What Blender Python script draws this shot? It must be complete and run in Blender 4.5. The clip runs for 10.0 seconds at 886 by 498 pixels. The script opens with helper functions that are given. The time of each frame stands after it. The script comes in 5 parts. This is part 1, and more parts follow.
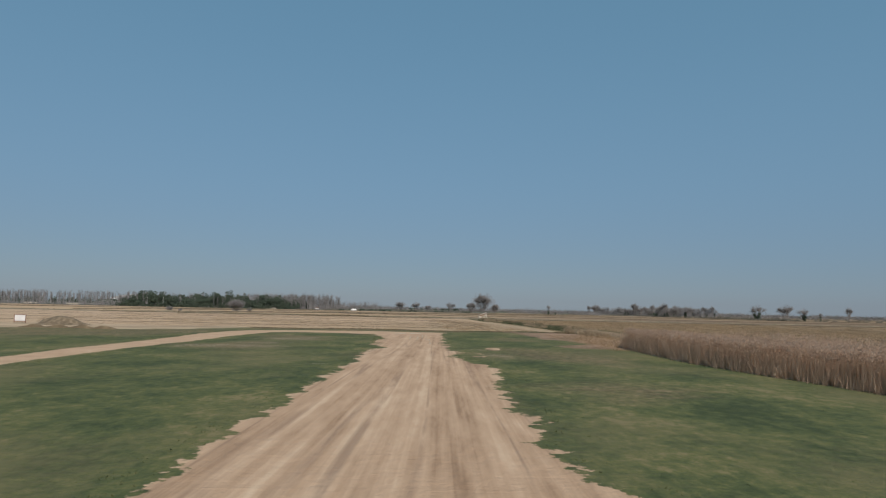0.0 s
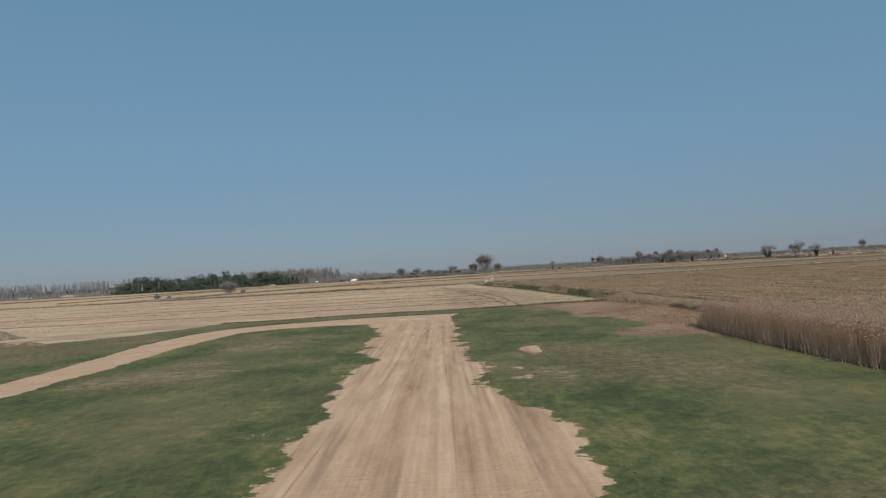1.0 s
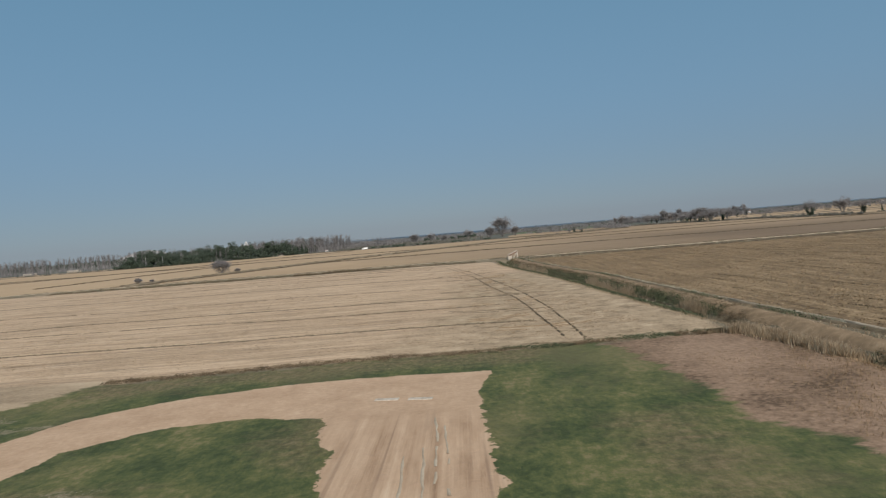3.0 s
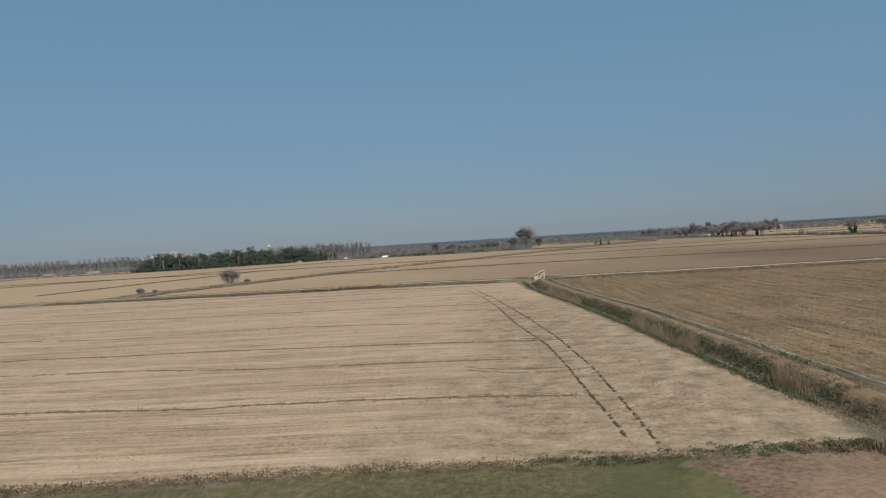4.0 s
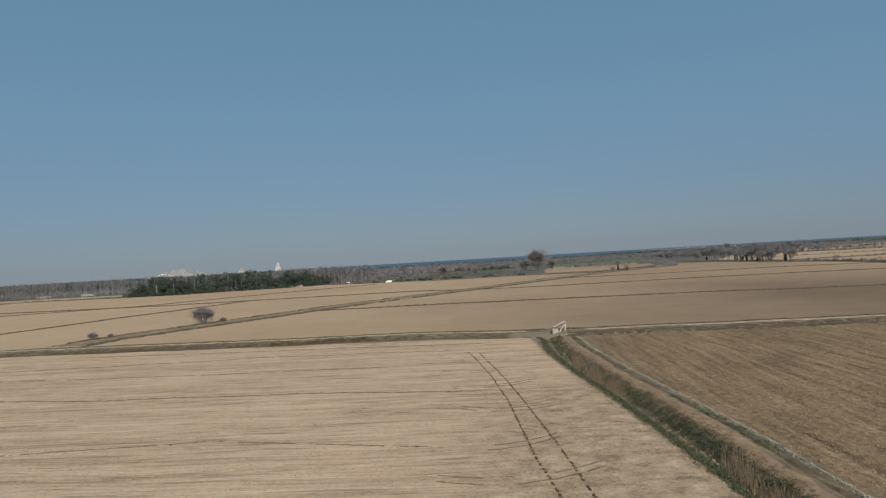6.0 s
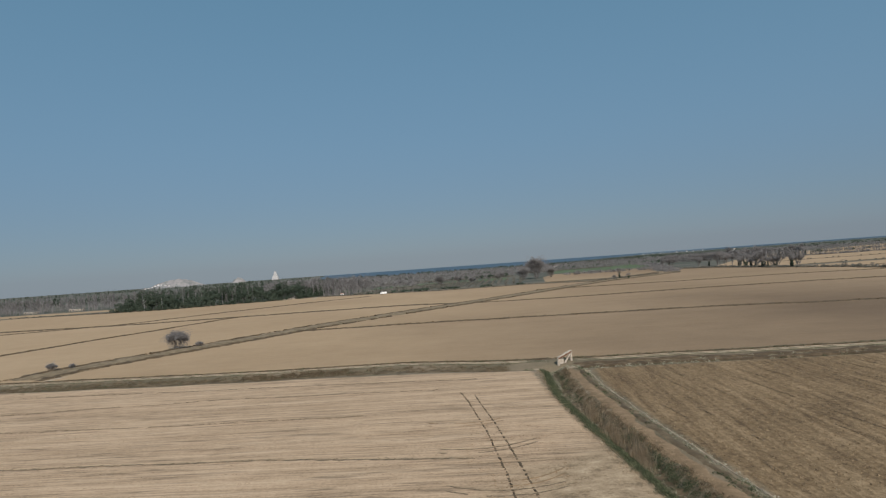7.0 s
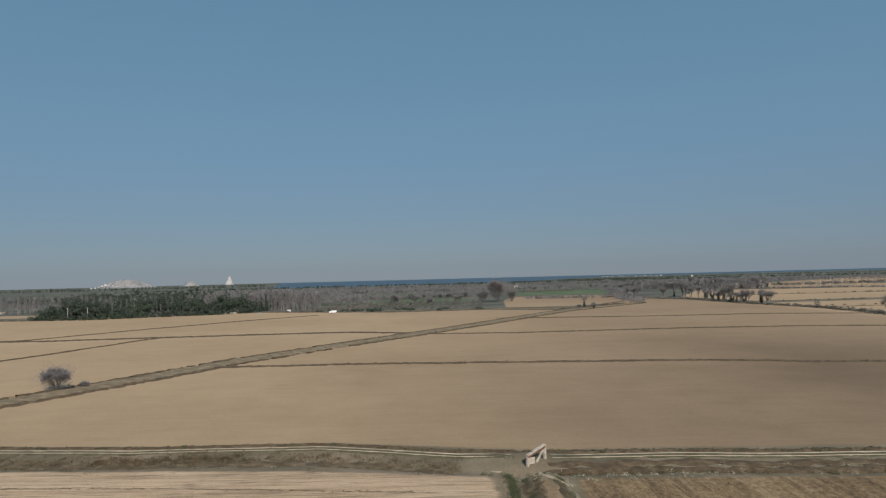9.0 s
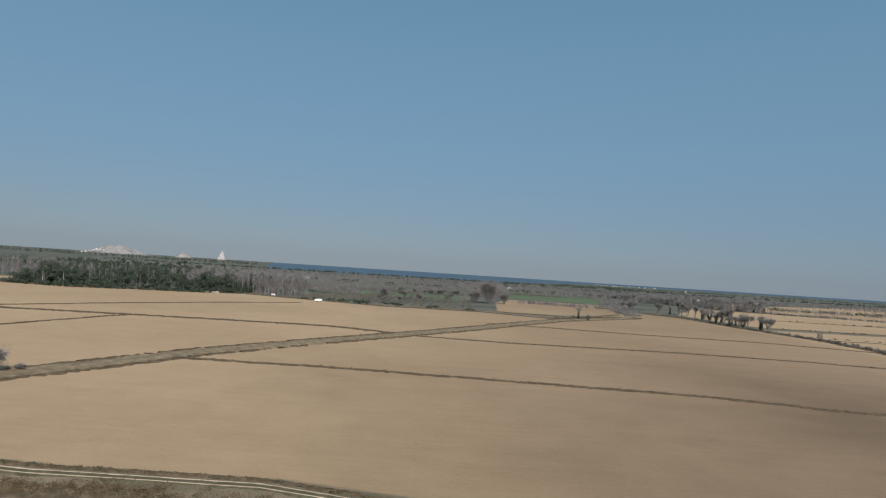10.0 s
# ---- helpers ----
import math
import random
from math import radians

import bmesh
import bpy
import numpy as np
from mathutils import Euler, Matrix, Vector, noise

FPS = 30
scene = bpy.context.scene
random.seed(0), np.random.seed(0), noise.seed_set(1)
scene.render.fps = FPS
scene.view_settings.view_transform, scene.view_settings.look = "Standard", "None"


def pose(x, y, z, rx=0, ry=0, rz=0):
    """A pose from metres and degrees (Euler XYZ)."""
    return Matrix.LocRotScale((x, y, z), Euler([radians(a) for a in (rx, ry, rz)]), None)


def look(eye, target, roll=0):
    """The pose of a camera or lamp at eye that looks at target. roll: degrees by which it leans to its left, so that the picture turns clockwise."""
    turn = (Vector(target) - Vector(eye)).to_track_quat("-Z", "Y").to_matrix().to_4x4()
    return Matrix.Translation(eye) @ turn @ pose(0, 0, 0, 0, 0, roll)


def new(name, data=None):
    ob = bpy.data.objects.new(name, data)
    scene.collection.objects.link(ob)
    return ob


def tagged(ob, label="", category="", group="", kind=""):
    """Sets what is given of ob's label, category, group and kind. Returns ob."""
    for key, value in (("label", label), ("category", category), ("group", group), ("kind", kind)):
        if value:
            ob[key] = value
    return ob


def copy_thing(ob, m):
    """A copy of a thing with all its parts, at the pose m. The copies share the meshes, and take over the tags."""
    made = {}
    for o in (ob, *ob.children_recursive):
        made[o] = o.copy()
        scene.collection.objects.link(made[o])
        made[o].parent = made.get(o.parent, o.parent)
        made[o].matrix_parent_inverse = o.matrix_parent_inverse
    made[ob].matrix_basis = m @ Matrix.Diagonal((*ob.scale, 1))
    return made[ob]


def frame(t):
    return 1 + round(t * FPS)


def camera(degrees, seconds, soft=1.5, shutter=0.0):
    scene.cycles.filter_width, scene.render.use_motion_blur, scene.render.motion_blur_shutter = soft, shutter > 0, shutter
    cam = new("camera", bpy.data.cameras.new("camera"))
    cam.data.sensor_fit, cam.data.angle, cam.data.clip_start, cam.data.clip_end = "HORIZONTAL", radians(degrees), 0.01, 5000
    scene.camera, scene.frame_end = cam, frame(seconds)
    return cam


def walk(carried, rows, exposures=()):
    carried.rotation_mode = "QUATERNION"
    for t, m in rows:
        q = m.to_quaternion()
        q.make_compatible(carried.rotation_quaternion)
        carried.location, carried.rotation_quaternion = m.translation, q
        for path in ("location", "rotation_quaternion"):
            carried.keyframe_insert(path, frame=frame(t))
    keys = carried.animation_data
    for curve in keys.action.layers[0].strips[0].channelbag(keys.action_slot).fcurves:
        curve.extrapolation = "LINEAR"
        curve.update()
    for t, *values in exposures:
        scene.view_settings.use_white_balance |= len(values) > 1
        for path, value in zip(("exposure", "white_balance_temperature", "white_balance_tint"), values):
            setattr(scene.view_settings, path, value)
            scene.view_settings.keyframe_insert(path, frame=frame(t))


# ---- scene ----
# A camera in a light aircraft climbs off a dirt airstrip over winter farmland towards the sea.
cam = camera(66.31, 10.0, soft=1.25)
FLIGHT = [  # seconds, x, y, z, and the turn about x, y, z in degrees
    (0, 0.00, 0.00, 4.11, 95.10, -1.19, -0.11),
    (0.5, -0.42, 10.94, 5.16, 92.80, 1.41, -0.12),
    (1, -0.70, 21.81, 6.30, 91.86, 3.34, -0.00),
    (1.5, -0.84, 32.61, 7.52, 91.33, 4.71, 0.04),
    (2, -0.87, 43.36, 8.85, 89.90, 5.08, 0.09),
    (2.5, -0.80, 54.05, 10.26, 88.51, 4.90, 0.04),
    (3, -0.64, 64.70, 11.77, 88.69, 4.71, 1.26),
    (4.5, 0.21, 96.53, 16.82, 89.69, 3.36, 3.57),
    (5, 0.59, 107.16, 18.66, 89.95, 3.81, 3.81),
    (5.5, 1.00, 117.83, 20.56, 90.30, 4.22, 3.92),
    (6, 1.44, 128.55, 22.52, 90.88, 3.33, 4.07),
    (6.2, 1.62, 132.87, 23.32, 90.95, 3.44, 3.99),
    (7.3, 2.64, 156.92, 27.79, 91.60, 4.68, 3.74),
    (7.5, 2.83, 161.37, 28.61, 91.74, 5.05, 3.59),
    (8, 3.32, 172.61, 30.67, 91.92, 4.17, 3.22),
    (8.5, 3.80, 184.06, 32.71, 92.00, 4.32, 1.85),
    (9, 4.30, 195.75, 34.71, 92.26, 1.44, 0.56),
    (9.5, 4.79, 207.71, 36.66, 92.33, -2.22, 0.07),
    (10, 5.29, 220.00, 38.53, 91.73, -3.65, 0.04),
]
walk(cam, [(t, pose(x, y, z, rx, ry, rz)) for t, x, y, z, rx, ry, rz in FLIGHT],
     exposures=[(0, 0.1), (3, 0.12), (4.5, 0.05), (5.5, 0.02), (9, 0.0), (9.5, 0.07), (10, 0.17)])

# ---- light ----
SUN_ELEVATION, SUN_AZIMUTH = 38.0, 162.0  # azimuth clockwise from +y
world = bpy.data.worlds.new("sky")
scene.world = world
world.use_nodes = True
wn, wl = world.node_tree.nodes, world.node_tree.links
sky = wn.new("ShaderNodeTexSky")
sky.sky_type, sky.sun_disc = "NISHITA", False
sky.sun_elevation, sky.sun_rotation = radians(SUN_ELEVATION), radians(SUN_AZIMUTH)
sky.air_density, sky.dust_density, sky.ozone_density = 1.0, 0.4, 3.0
wn["Background"].inputs["Strength"].default_value = 0.09
# the sky's lowest band goes on below the horizon
way, cut = wn.new("ShaderNodeTexCoord"), wn.new("ShaderNodeVectorMath")
cut.operation = "MAXIMUM"
cut.inputs[1].default_value = (-2, -2, 0.015)
wl.new(way.outputs["Generated"], cut.inputs[0])
wl.new(cut.outputs[0], sky.inputs["Vector"])
# blue-grey haze, thickest towards the horizon all round
split, band, tone, haze = wn.new("ShaderNodeSeparateXYZ"), wn.new("ShaderNodeMapRange"), wn.new("ShaderNodeValToRGB"), wn.new("ShaderNodeMix")
wl.new(way.outputs["Generated"], split.inputs[0])
wl.new(split.outputs["Z"], band.inputs["Value"])
for key, value in (("From Min", -0.05), ("From Max", 0.6), ("To Min", 0.0), ("To Max", 1.0)):
    band.inputs[key].default_value = value
tone.color_ramp.interpolation = "B_SPLINE"
for k, (p, c) in enumerate(((0.0, (0.122, 0.16, 0.238)), (0.12, (0.128, 0.184, 0.268)), (0.35, (0.148, 0.27, 0.384)), (0.65, (0.118, 0.252, 0.368)), (1.0, (0.102, 0.23, 0.345)))):
    e = tone.color_ramp.elements[k] if k < 2 else tone.color_ramp.elements.new(p)
    e.position, e.color = p, (*c, 1)
lift = wn.new("ShaderNodeVectorMath")
lift.operation = "SCALE"
lift.inputs["Scale"].default_value = 11.0
haze.data_type = "RGBA"
haze.inputs[0].default_value = 0.8
wl.new(band.outputs["Result"], tone.inputs["Fac"])
wl.new(tone.outputs["Color"], lift.inputs[0])
wl.new(sky.outputs["Color"], haze.inputs[6])
wl.new(lift.outputs[0], haze.inputs[7])
wl.new(haze.outputs[2], wn["Background"].inputs["Color"])
sun = new("sun", bpy.data.lights.new("sun", "SUN"))
sun.data.energy, sun.data.angle, sun.data.color = 4.2, radians(0.53), (1.0, 0.942, 0.908)
sa, se = radians(SUN_AZIMUTH), radians(SUN_ELEVATION)
sun.matrix_world = look((0, 0, 400), Vector((0, 0, 400)) - Vector((math.sin(sa) * math.cos(se), math.cos(sa) * math.cos(se), math.sin(se))))


# ---- materials ----
class Nodes:
    """Short hand for building one material's node tree."""

    def __init__(self, name, roughness=0.9):
        self.mat = bpy.data.materials.new(name)
        self.mat.use_nodes = True
        self.tree = self.mat.node_tree
        self.bsdf = self.tree.nodes["Principled BSDF"]
        self.bsdf.inputs["Roughness"].default_value = roughness
        self.bsdf.inputs["Specular IOR Level"].default_value = 0.25

    def node(self, kind, **inputs):
        n = self.tree.nodes.new(kind)
        for key, value in inputs.items():
            self.put(n.inputs[key.replace("_", " ")], value)
        return n

    def put(self, socket, value):
        if isinstance(value, bpy.types.NodeSocket):
            self.tree.links.new(value, socket)
        elif isinstance(value, tuple) and len(value) == 3 and socket.type == "RGBA":
            socket.default_value = (*value, 1)
        else:
            socket.default_value = value

    def math(self, op, a, b=0.0, c=0.0):
        n = self.tree.nodes.new("ShaderNodeMath")
        n.operation = op
        for i, v in enumerate((a, b, c)):
            self.put(n.inputs[i], v)
        return n.outputs[0]

    def place(self, scale=(1, 1, 1), turn=0.0):
        pos = self.node("ShaderNodeNewGeometry").outputs["Position"]
        m = self.node("ShaderNodeMapping", Vector=pos)
        m.inputs["Scale"].default_value = scale
        m.inputs["Rotation"].default_value = (0, 0, radians(turn))
        return m.outputs[0]

    def noise(self, scale, detail=4.0, rough=0.6, stretch=(1, 1, 1), turn=0.0):
        n = self.node("ShaderNodeTexNoise", Vector=self.place(stretch, turn), Scale=scale, Detail=detail, Roughness=rough)
        return n.outputs["Fac"]

    def ramp(self, fac, *stops):
        n = self.node("ShaderNodeValToRGB", Fac=fac)
        el = n.color_ramp.elements
        while len(el) < len(stops):
            el.new(0.5)
        for e, (p, c) in zip(el, stops):
            e.position, e.color = p, (*c, 1)
        return n.outputs["Color"]

    def step(self, fac, lo, hi):
        n = self.node("ShaderNodeMapRange", Value=fac)
        n.clamp = True
        for key, v in (("From Min", lo), ("From Max", hi)):
            self.put(n.inputs[key], v)
        return n.outputs["Result"]

    def mix(self, fac, a, b):
        n = self.tree.nodes.new("ShaderNodeMix")
        n.data_type = "RGBA"
        for i, v in ((0, fac), (6, a), (7, b)):
            self.put(n.inputs[i], v)
        return n.outputs[2]

    def attribute(self, name):
        n = self.node("ShaderNodeAttribute")
        n.attribute_name = name
        return n.outputs["Fac"]

    def bump(self, height, distance, strength=1.0):
        b = self.node("ShaderNodeBump", Height=height, Distance=distance, Strength=strength)
        self.tree.links.new(b.outputs[0], self.bsdf.inputs["Normal"])

    def colour(self, c):
        self.put(self.bsdf.inputs["Base Color"], c)
        return self.mat


def earth_material():
    """Soil, turf, stubble and plough, told apart by how deep inside each plot a spot lies."""
    n = Nodes("earth", 0.95)
    fine, mid, big, huge = n.noise(2.2, 5, 0.7), n.noise(0.35, 5, 0.65), n.noise(0.05, 4, 0.6), n.noise(0.008, 3, 0.55)
    wob = n.math("ADD", n.math("MULTIPLY", n.math("SUBTRACT", n.noise(0.3, 4, 0.7, (0.5, 1.2, 1)), 0.5), 6.0),
                 n.math("MULTIPLY", n.math("SUBTRACT", n.noise(1.6, 3, 0.7, (0.4, 1.4, 1)), 0.5), 1.6))

    nibble = n.math("ADD", n.math("MULTIPLY", n.math("SUBTRACT", n.noise(0.55, 3, 0.6), 0.5), 3.2), n.math("MULTIPLY", n.math("SUBTRACT", n.noise(2.6, 4, 0.75), 0.5), 1.1))

    def inside(name, ragged, soft, edge=wob):
        d = n.math("MULTIPLY_ADD", edge, ragged, n.attribute(name))
        return n.step(d, -soft, soft)

    # rough ground and far scrub
    scrub = n.ramp(n.math("MULTIPLY_ADD", n.math("SUBTRACT", fine, 0.5), 0.5, big), (0.3, (0.10, 0.085, 0.05)), (0.5, (0.17, 0.135, 0.085)), (0.68, (0.25, 0.19, 0.125)))
    far = n.ramp(huge, (0.36, (0.066, 0.073, 0.052)), (0.48, (0.092, 0.093, 0.07)), (0.57, (0.142, 0.128, 0.097)), (0.64, (0.082, 0.085, 0.064)))
    c = n.mix(n.step(n.attribute("far"), -30.0, 30.0), scrub, far)
    # smooth harrowed fields
    soil = n.math("MULTIPLY_ADD", n.math("SUBTRACT", n.noise(0.5, 4, 0.6, (0.12, 1, 1), 4.0), 0.5), 0.12, n.math("MULTIPLY_ADD", n.noise(0.006, 3, 0.5), 0.4, 0.3))
    soil = n.math("MULTIPLY_ADD", n.math("SUBTRACT", n.noise(0.07, 5, 0.7), 0.5), 0.26, n.math("MULTIPLY_ADD", n.math("SUBTRACT", n.noise(0.9, 4, 0.75), 0.5), 0.26, soil))
    drill = n.noise(1.0, 3, 0.6, (0.012, 0.22, 1), 3.0)
    soil = n.math("MULTIPLY_ADD", n.math("SUBTRACT", drill, 0.5), 0.1, soil)
    tan = n.ramp(soil, (0.3, (0.285, 0.19, 0.106)), (0.5, (0.386, 0.267, 0.154)), (0.7, (0.472, 0.336, 0.203)))
    # tan ramp blended to a darker one from west to east, less so farther north
    darker_tan = n.ramp(soil, (0.3, (0.127, 0.083, 0.048)), (0.5, (0.178, 0.12, 0.071)), (0.7, (0.238, 0.167, 0.103)))
    spot = n.node("ShaderNodeSeparateXYZ", Vector=n.place())
    beyond = n.math("MULTIPLY", n.step(spot.outputs["X"], 285.0, 305.0), n.step(spot.outputs["Y"], 640.0, 660.0))
    east = n.step(n.math("MULTIPLY_ADD", n.math("SUBTRACT", huge, 0.5), 160.0, spot.outputs["X"]), -70.0, 140.0)
    east = n.math("MULTIPLY", east, n.math("SUBTRACT", 1.0, n.math("MULTIPLY", n.step(spot.outputs["Y"], 440.0, 620.0), 0.55)))
    tan = n.mix(n.math("MULTIPLY", east, n.math("SUBTRACT", 1.0, n.math("MULTIPLY", beyond, 0.8))), tan, darker_tan)
    c = n.mix(inside("tan", 0.5, 0.8), c, tan)
    leaf = n.ramp(n.noise(0.02, 4, 0.6), (0.35, (0.075, 0.105, 0.05)), (0.65, (0.12, 0.15, 0.075)))
    c = n.mix(inside("crop", 0.6, 1.5), c, leaf)
    # stubble in long rows
    rows = n.noise(1.0, 6, 0.85, (0.05, 1.3, 1), 4.0)
    thin = n.noise(1.0, 3, 0.6, (0.02, 0.28, 1), 4.0)
    stub = n.ramp(n.math("MULTIPLY_ADD", n.math("SUBTRACT", fine, 0.5), 0.6, n.math("MULTIPLY_ADD", n.math("SUBTRACT", thin, 0.5), 0.55, n.math("MULTIPLY_ADD", n.math("SUBTRACT", mid, 0.5), 0.2, rows))),
                  (0.26, (0.175, 0.12, 0.071)), (0.4, (0.374, 0.258, 0.157)), (0.53, (0.488, 0.342, 0.214)), (0.72, (0.578, 0.424, 0.28)))
    across = n.math("MULTIPLY_ADD", spot.outputs["X"], 0.065, spot.outputs["Y"])
    across = n.math("MULTIPLY_ADD", n.math("SUBTRACT", n.noise(0.02, 2, 0.5), 0.5), 5.0, across)
    for gap, width, share in ((2.1, 0.3, 0.3), (8.4, 0.4, 0.4)):
        row = n.math("ABSOLUTE", n.math("SUBTRACT", n.math("FRACT", n.math("DIVIDE", across, gap)), 0.5))
        row = n.math("SUBTRACT", 1.0, n.step(n.math("MULTIPLY", row, gap), 0.08, width))
        broken = n.step(n.noise(1.0, 4, 0.7, (0.11, 0.4, 1), 4.0), 0.4, 0.56)
        stub = n.mix(n.math("MULTIPLY", n.math("MULTIPLY", row, broken), share), stub, (0.2, 0.145, 0.09))
    ridge = n.math("ABSOLUTE", n.math("SUBTRACT", n.noise(1.0, 3, 0.55, (0.014, 0.36, 1), 4.0), 0.5))
    cut = n.math("MULTIPLY", n.math("SUBTRACT", 1.0, n.step(ridge, 0.004, 0.026)), n.step(n.noise(1.0, 4, 0.7, (0.12, 0.5, 1), 4.0), 0.42, 0.56))
    stub = n.mix(n.math("MULTIPLY", cut, 0.7), stub, (0.15, 0.108, 0.067))
    worn = n.ramp(n.math("MULTIPLY_ADD", n.math("SUBTRACT", fine, 0.5), 0.7, n.math("MULTIPLY_ADD", n.math("SUBTRACT", n.noise(0.8, 4, 0.7, (0.25, 1, 1), 35.0), 0.5), 0.5, mid)), (0.3, (0.19, 0.136, 0.08)), (0.46, (0.325, 0.234, 0.142)), (0.58, (0.395, 0.288, 0.178)), (0.7, (0.48, 0.362, 0.236)))
    stub = n.mix(n.step(n.math("MULTIPLY_ADD", n.math("SUBTRACT", big, 0.5), 30.0, n.attribute("worn")), -6.0, 6.0), stub, worn)
    c = n.mix(inside("stubble", 0.5, 0.5), c, stub)
    # plough: clods in rows
    clod = n.math("MULTIPLY_ADD", n.math("SUBTRACT", n.noise(1.0, 3, 0.6, (0.7, 0.035, 1), -5.0), 0.5), 0.6, n.noise(1.0, 5, 0.8, (1.3, 0.7, 1), -5.0))
    plough = n.ramp(n.math("MULTIPLY_ADD", n.math("SUBTRACT", clod, 0.5), 1.0, n.math("MULTIPLY_ADD", n.math("SUBTRACT", big, 0.5), 0.35, 0.5)),
                    (0.32, (0.092, 0.059, 0.03)), (0.5, (0.2, 0.133, 0.068)), (0.68, (0.32, 0.223, 0.124)))
    c = n.mix(inside("plough", 0.4, 0.6), c, plough)
    # bare red-brown marsh edge
    marsh = n.ramp(n.math("MULTIPLY_ADD", n.math("SUBTRACT", fine, 0.5), 1.0, n.noise(0.12, 4, 0.65)), (0.3, (0.1, 0.063, 0.036)), (0.46, (0.205, 0.13, 0.079)), (0.68, (0.305, 0.2, 0.127)))
    c = n.mix(inside("marsh", 0.8, 0.5), c, marsh)
    crumb = n.ramp(n.math("MULTIPLY_ADD", n.math("SUBTRACT", fine, 0.5), 0.5, n.noise(0.15, 4, 0.6, (0.4, 1, 1))), (0.32, (0.235, 0.168, 0.102)), (0.5, (0.36, 0.262, 0.163)), (0.68, (0.46, 0.345, 0.223)))
    c = n.mix(inside("soil", 0.8, 0.6), c, crumb)
    # turf with dry patches
    sward = n.noise(1.7, 6, 0.8, (1.0, 0.62, 1))
    turf = n.ramp(n.math("MULTIPLY_ADD", n.math("SUBTRACT", sward, 0.5), 1.25, n.math("MULTIPLY_ADD", n.math("SUBTRACT", n.noise(0.17, 5, 0.65, (1.1, 0.7, 1)), 0.5), 1.4, 0.47)),
                  (0.22, (0.036, 0.048, 0.016)), (0.42, (0.066, 0.079, 0.026)), (0.58, (0.107, 0.107, 0.036)), (0.76, (0.185, 0.15, 0.068)))
    dry = n.step(n.math("MULTIPLY_ADD", n.math("SUBTRACT", fine, 0.5), 0.3, n.noise(0.075, 4, 0.6, (1.1, 0.6, 1))), 0.48, 0.62)
    turf = n.mix(n.math("MULTIPLY", dry, 0.5), turf, (0.148, 0.122, 0.056))
    bare = n.ramp(sward, (0.35, (0.082, 0.062, 0.03)), (0.5, (0.15, 0.108, 0.055)), (0.65, (0.235, 0.168, 0.096)))
    thatch = n.step(n.noise(1.1, 4, 0.7, (0.7, 1.2, 1)), 0.36, 0.62)
    turf = n.mix(n.math("MULTIPLY", inside("dry", 1.6, 2.0), n.math("MULTIPLY_ADD", thatch, 0.55, 0.3)), turf, bare)
    scraps = n.step(n.math("MULTIPLY_ADD", n.math("MINIMUM", n.attribute("litter"), 0.55), 0.22, n.noise(1.1, 5, 0.75, (0.6, 1.0, 1), 12.0)), 0.6, 0.68)
    scraps = n.math("MULTIPLY", scraps, n.step(n.attribute("litter"), -0.1, 0.15))
    turf = n.mix(n.math("MULTIPLY", scraps, 0.62), turf, n.ramp(sward, (0.35, (0.15, 0.125, 0.07)), (0.62, (0.34, 0.275, 0.18))))
    c = n.mix(inside("turf", 1.0, 0.4), c, turf)
    # bare earth of the strip and tracks, with ruts along the way
    ruts = n.noise(1.0, 4, 0.65, (0.9, 0.012, 1), 1.0)
    streak = n.noise(1.0, 4, 0.7, (3.6, 0.05, 1), -3.0)
    worked = n.math("MULTIPLY_ADD", n.math("SUBTRACT", streak, 0.5), 0.25, ruts)
    lane = n.step(n.attribute("lane"), -3.0, 3.0)
    calm = n.math("MULTIPLY_ADD", n.math("SUBTRACT", worked, 0.52), lane, 0.52)
    drawn = n.mix(lane, fine, n.noise(1.6, 5, 0.7, (1.0, 0.14, 1), 1.0))
    dirt = n.ramp(n.math("MULTIPLY_ADD", n.math("SUBTRACT", n.mix(lane, mid, n.noise(0.6, 4, 0.65, (1.0, 0.2, 1), 1.0)), 0.5), 0.5, n.math("MULTIPLY_ADD", n.math("SUBTRACT", drawn, 0.5), 0.45, calm)),
                  (0.26, (0.245, 0.15, 0.086)), (0.42, (0.375, 0.243, 0.146)), (0.58, (0.46, 0.31, 0.194)), (0.75, (0.55, 0.395, 0.26)))
    groove = n.math("ABSOLUTE", n.math("SUBTRACT", n.noise(1.0, 2, 0.5, (0.55, 0.009, 1), 1.5), 0.5))
    wheel = n.math("MULTIPLY", n.math("SUBTRACT", 1.0, n.step(groove, 0.006, 0.03)), n.step(n.noise(1.0, 4, 0.7, (0.8, 0.08, 1)), 0.4, 0.58))
    dirt = n.mix(n.math("MULTIPLY", n.math("MULTIPLY", wheel, lane), 0.75), dirt, (0.25, 0.16, 0.1))
    c = n.mix(inside("dirt", n.math("MULTIPLY_ADD", lane, 0.65, 0.35), 0.07, nibble), c, dirt)
    n.bump(n.math("MULTIPLY_ADD", clod, 0.6, n.math("MULTIPLY_ADD", rows, 0.5, n.math("MULTIPLY", fine, 0.5))), 0.12, 0.8)
    return n.colour(c)


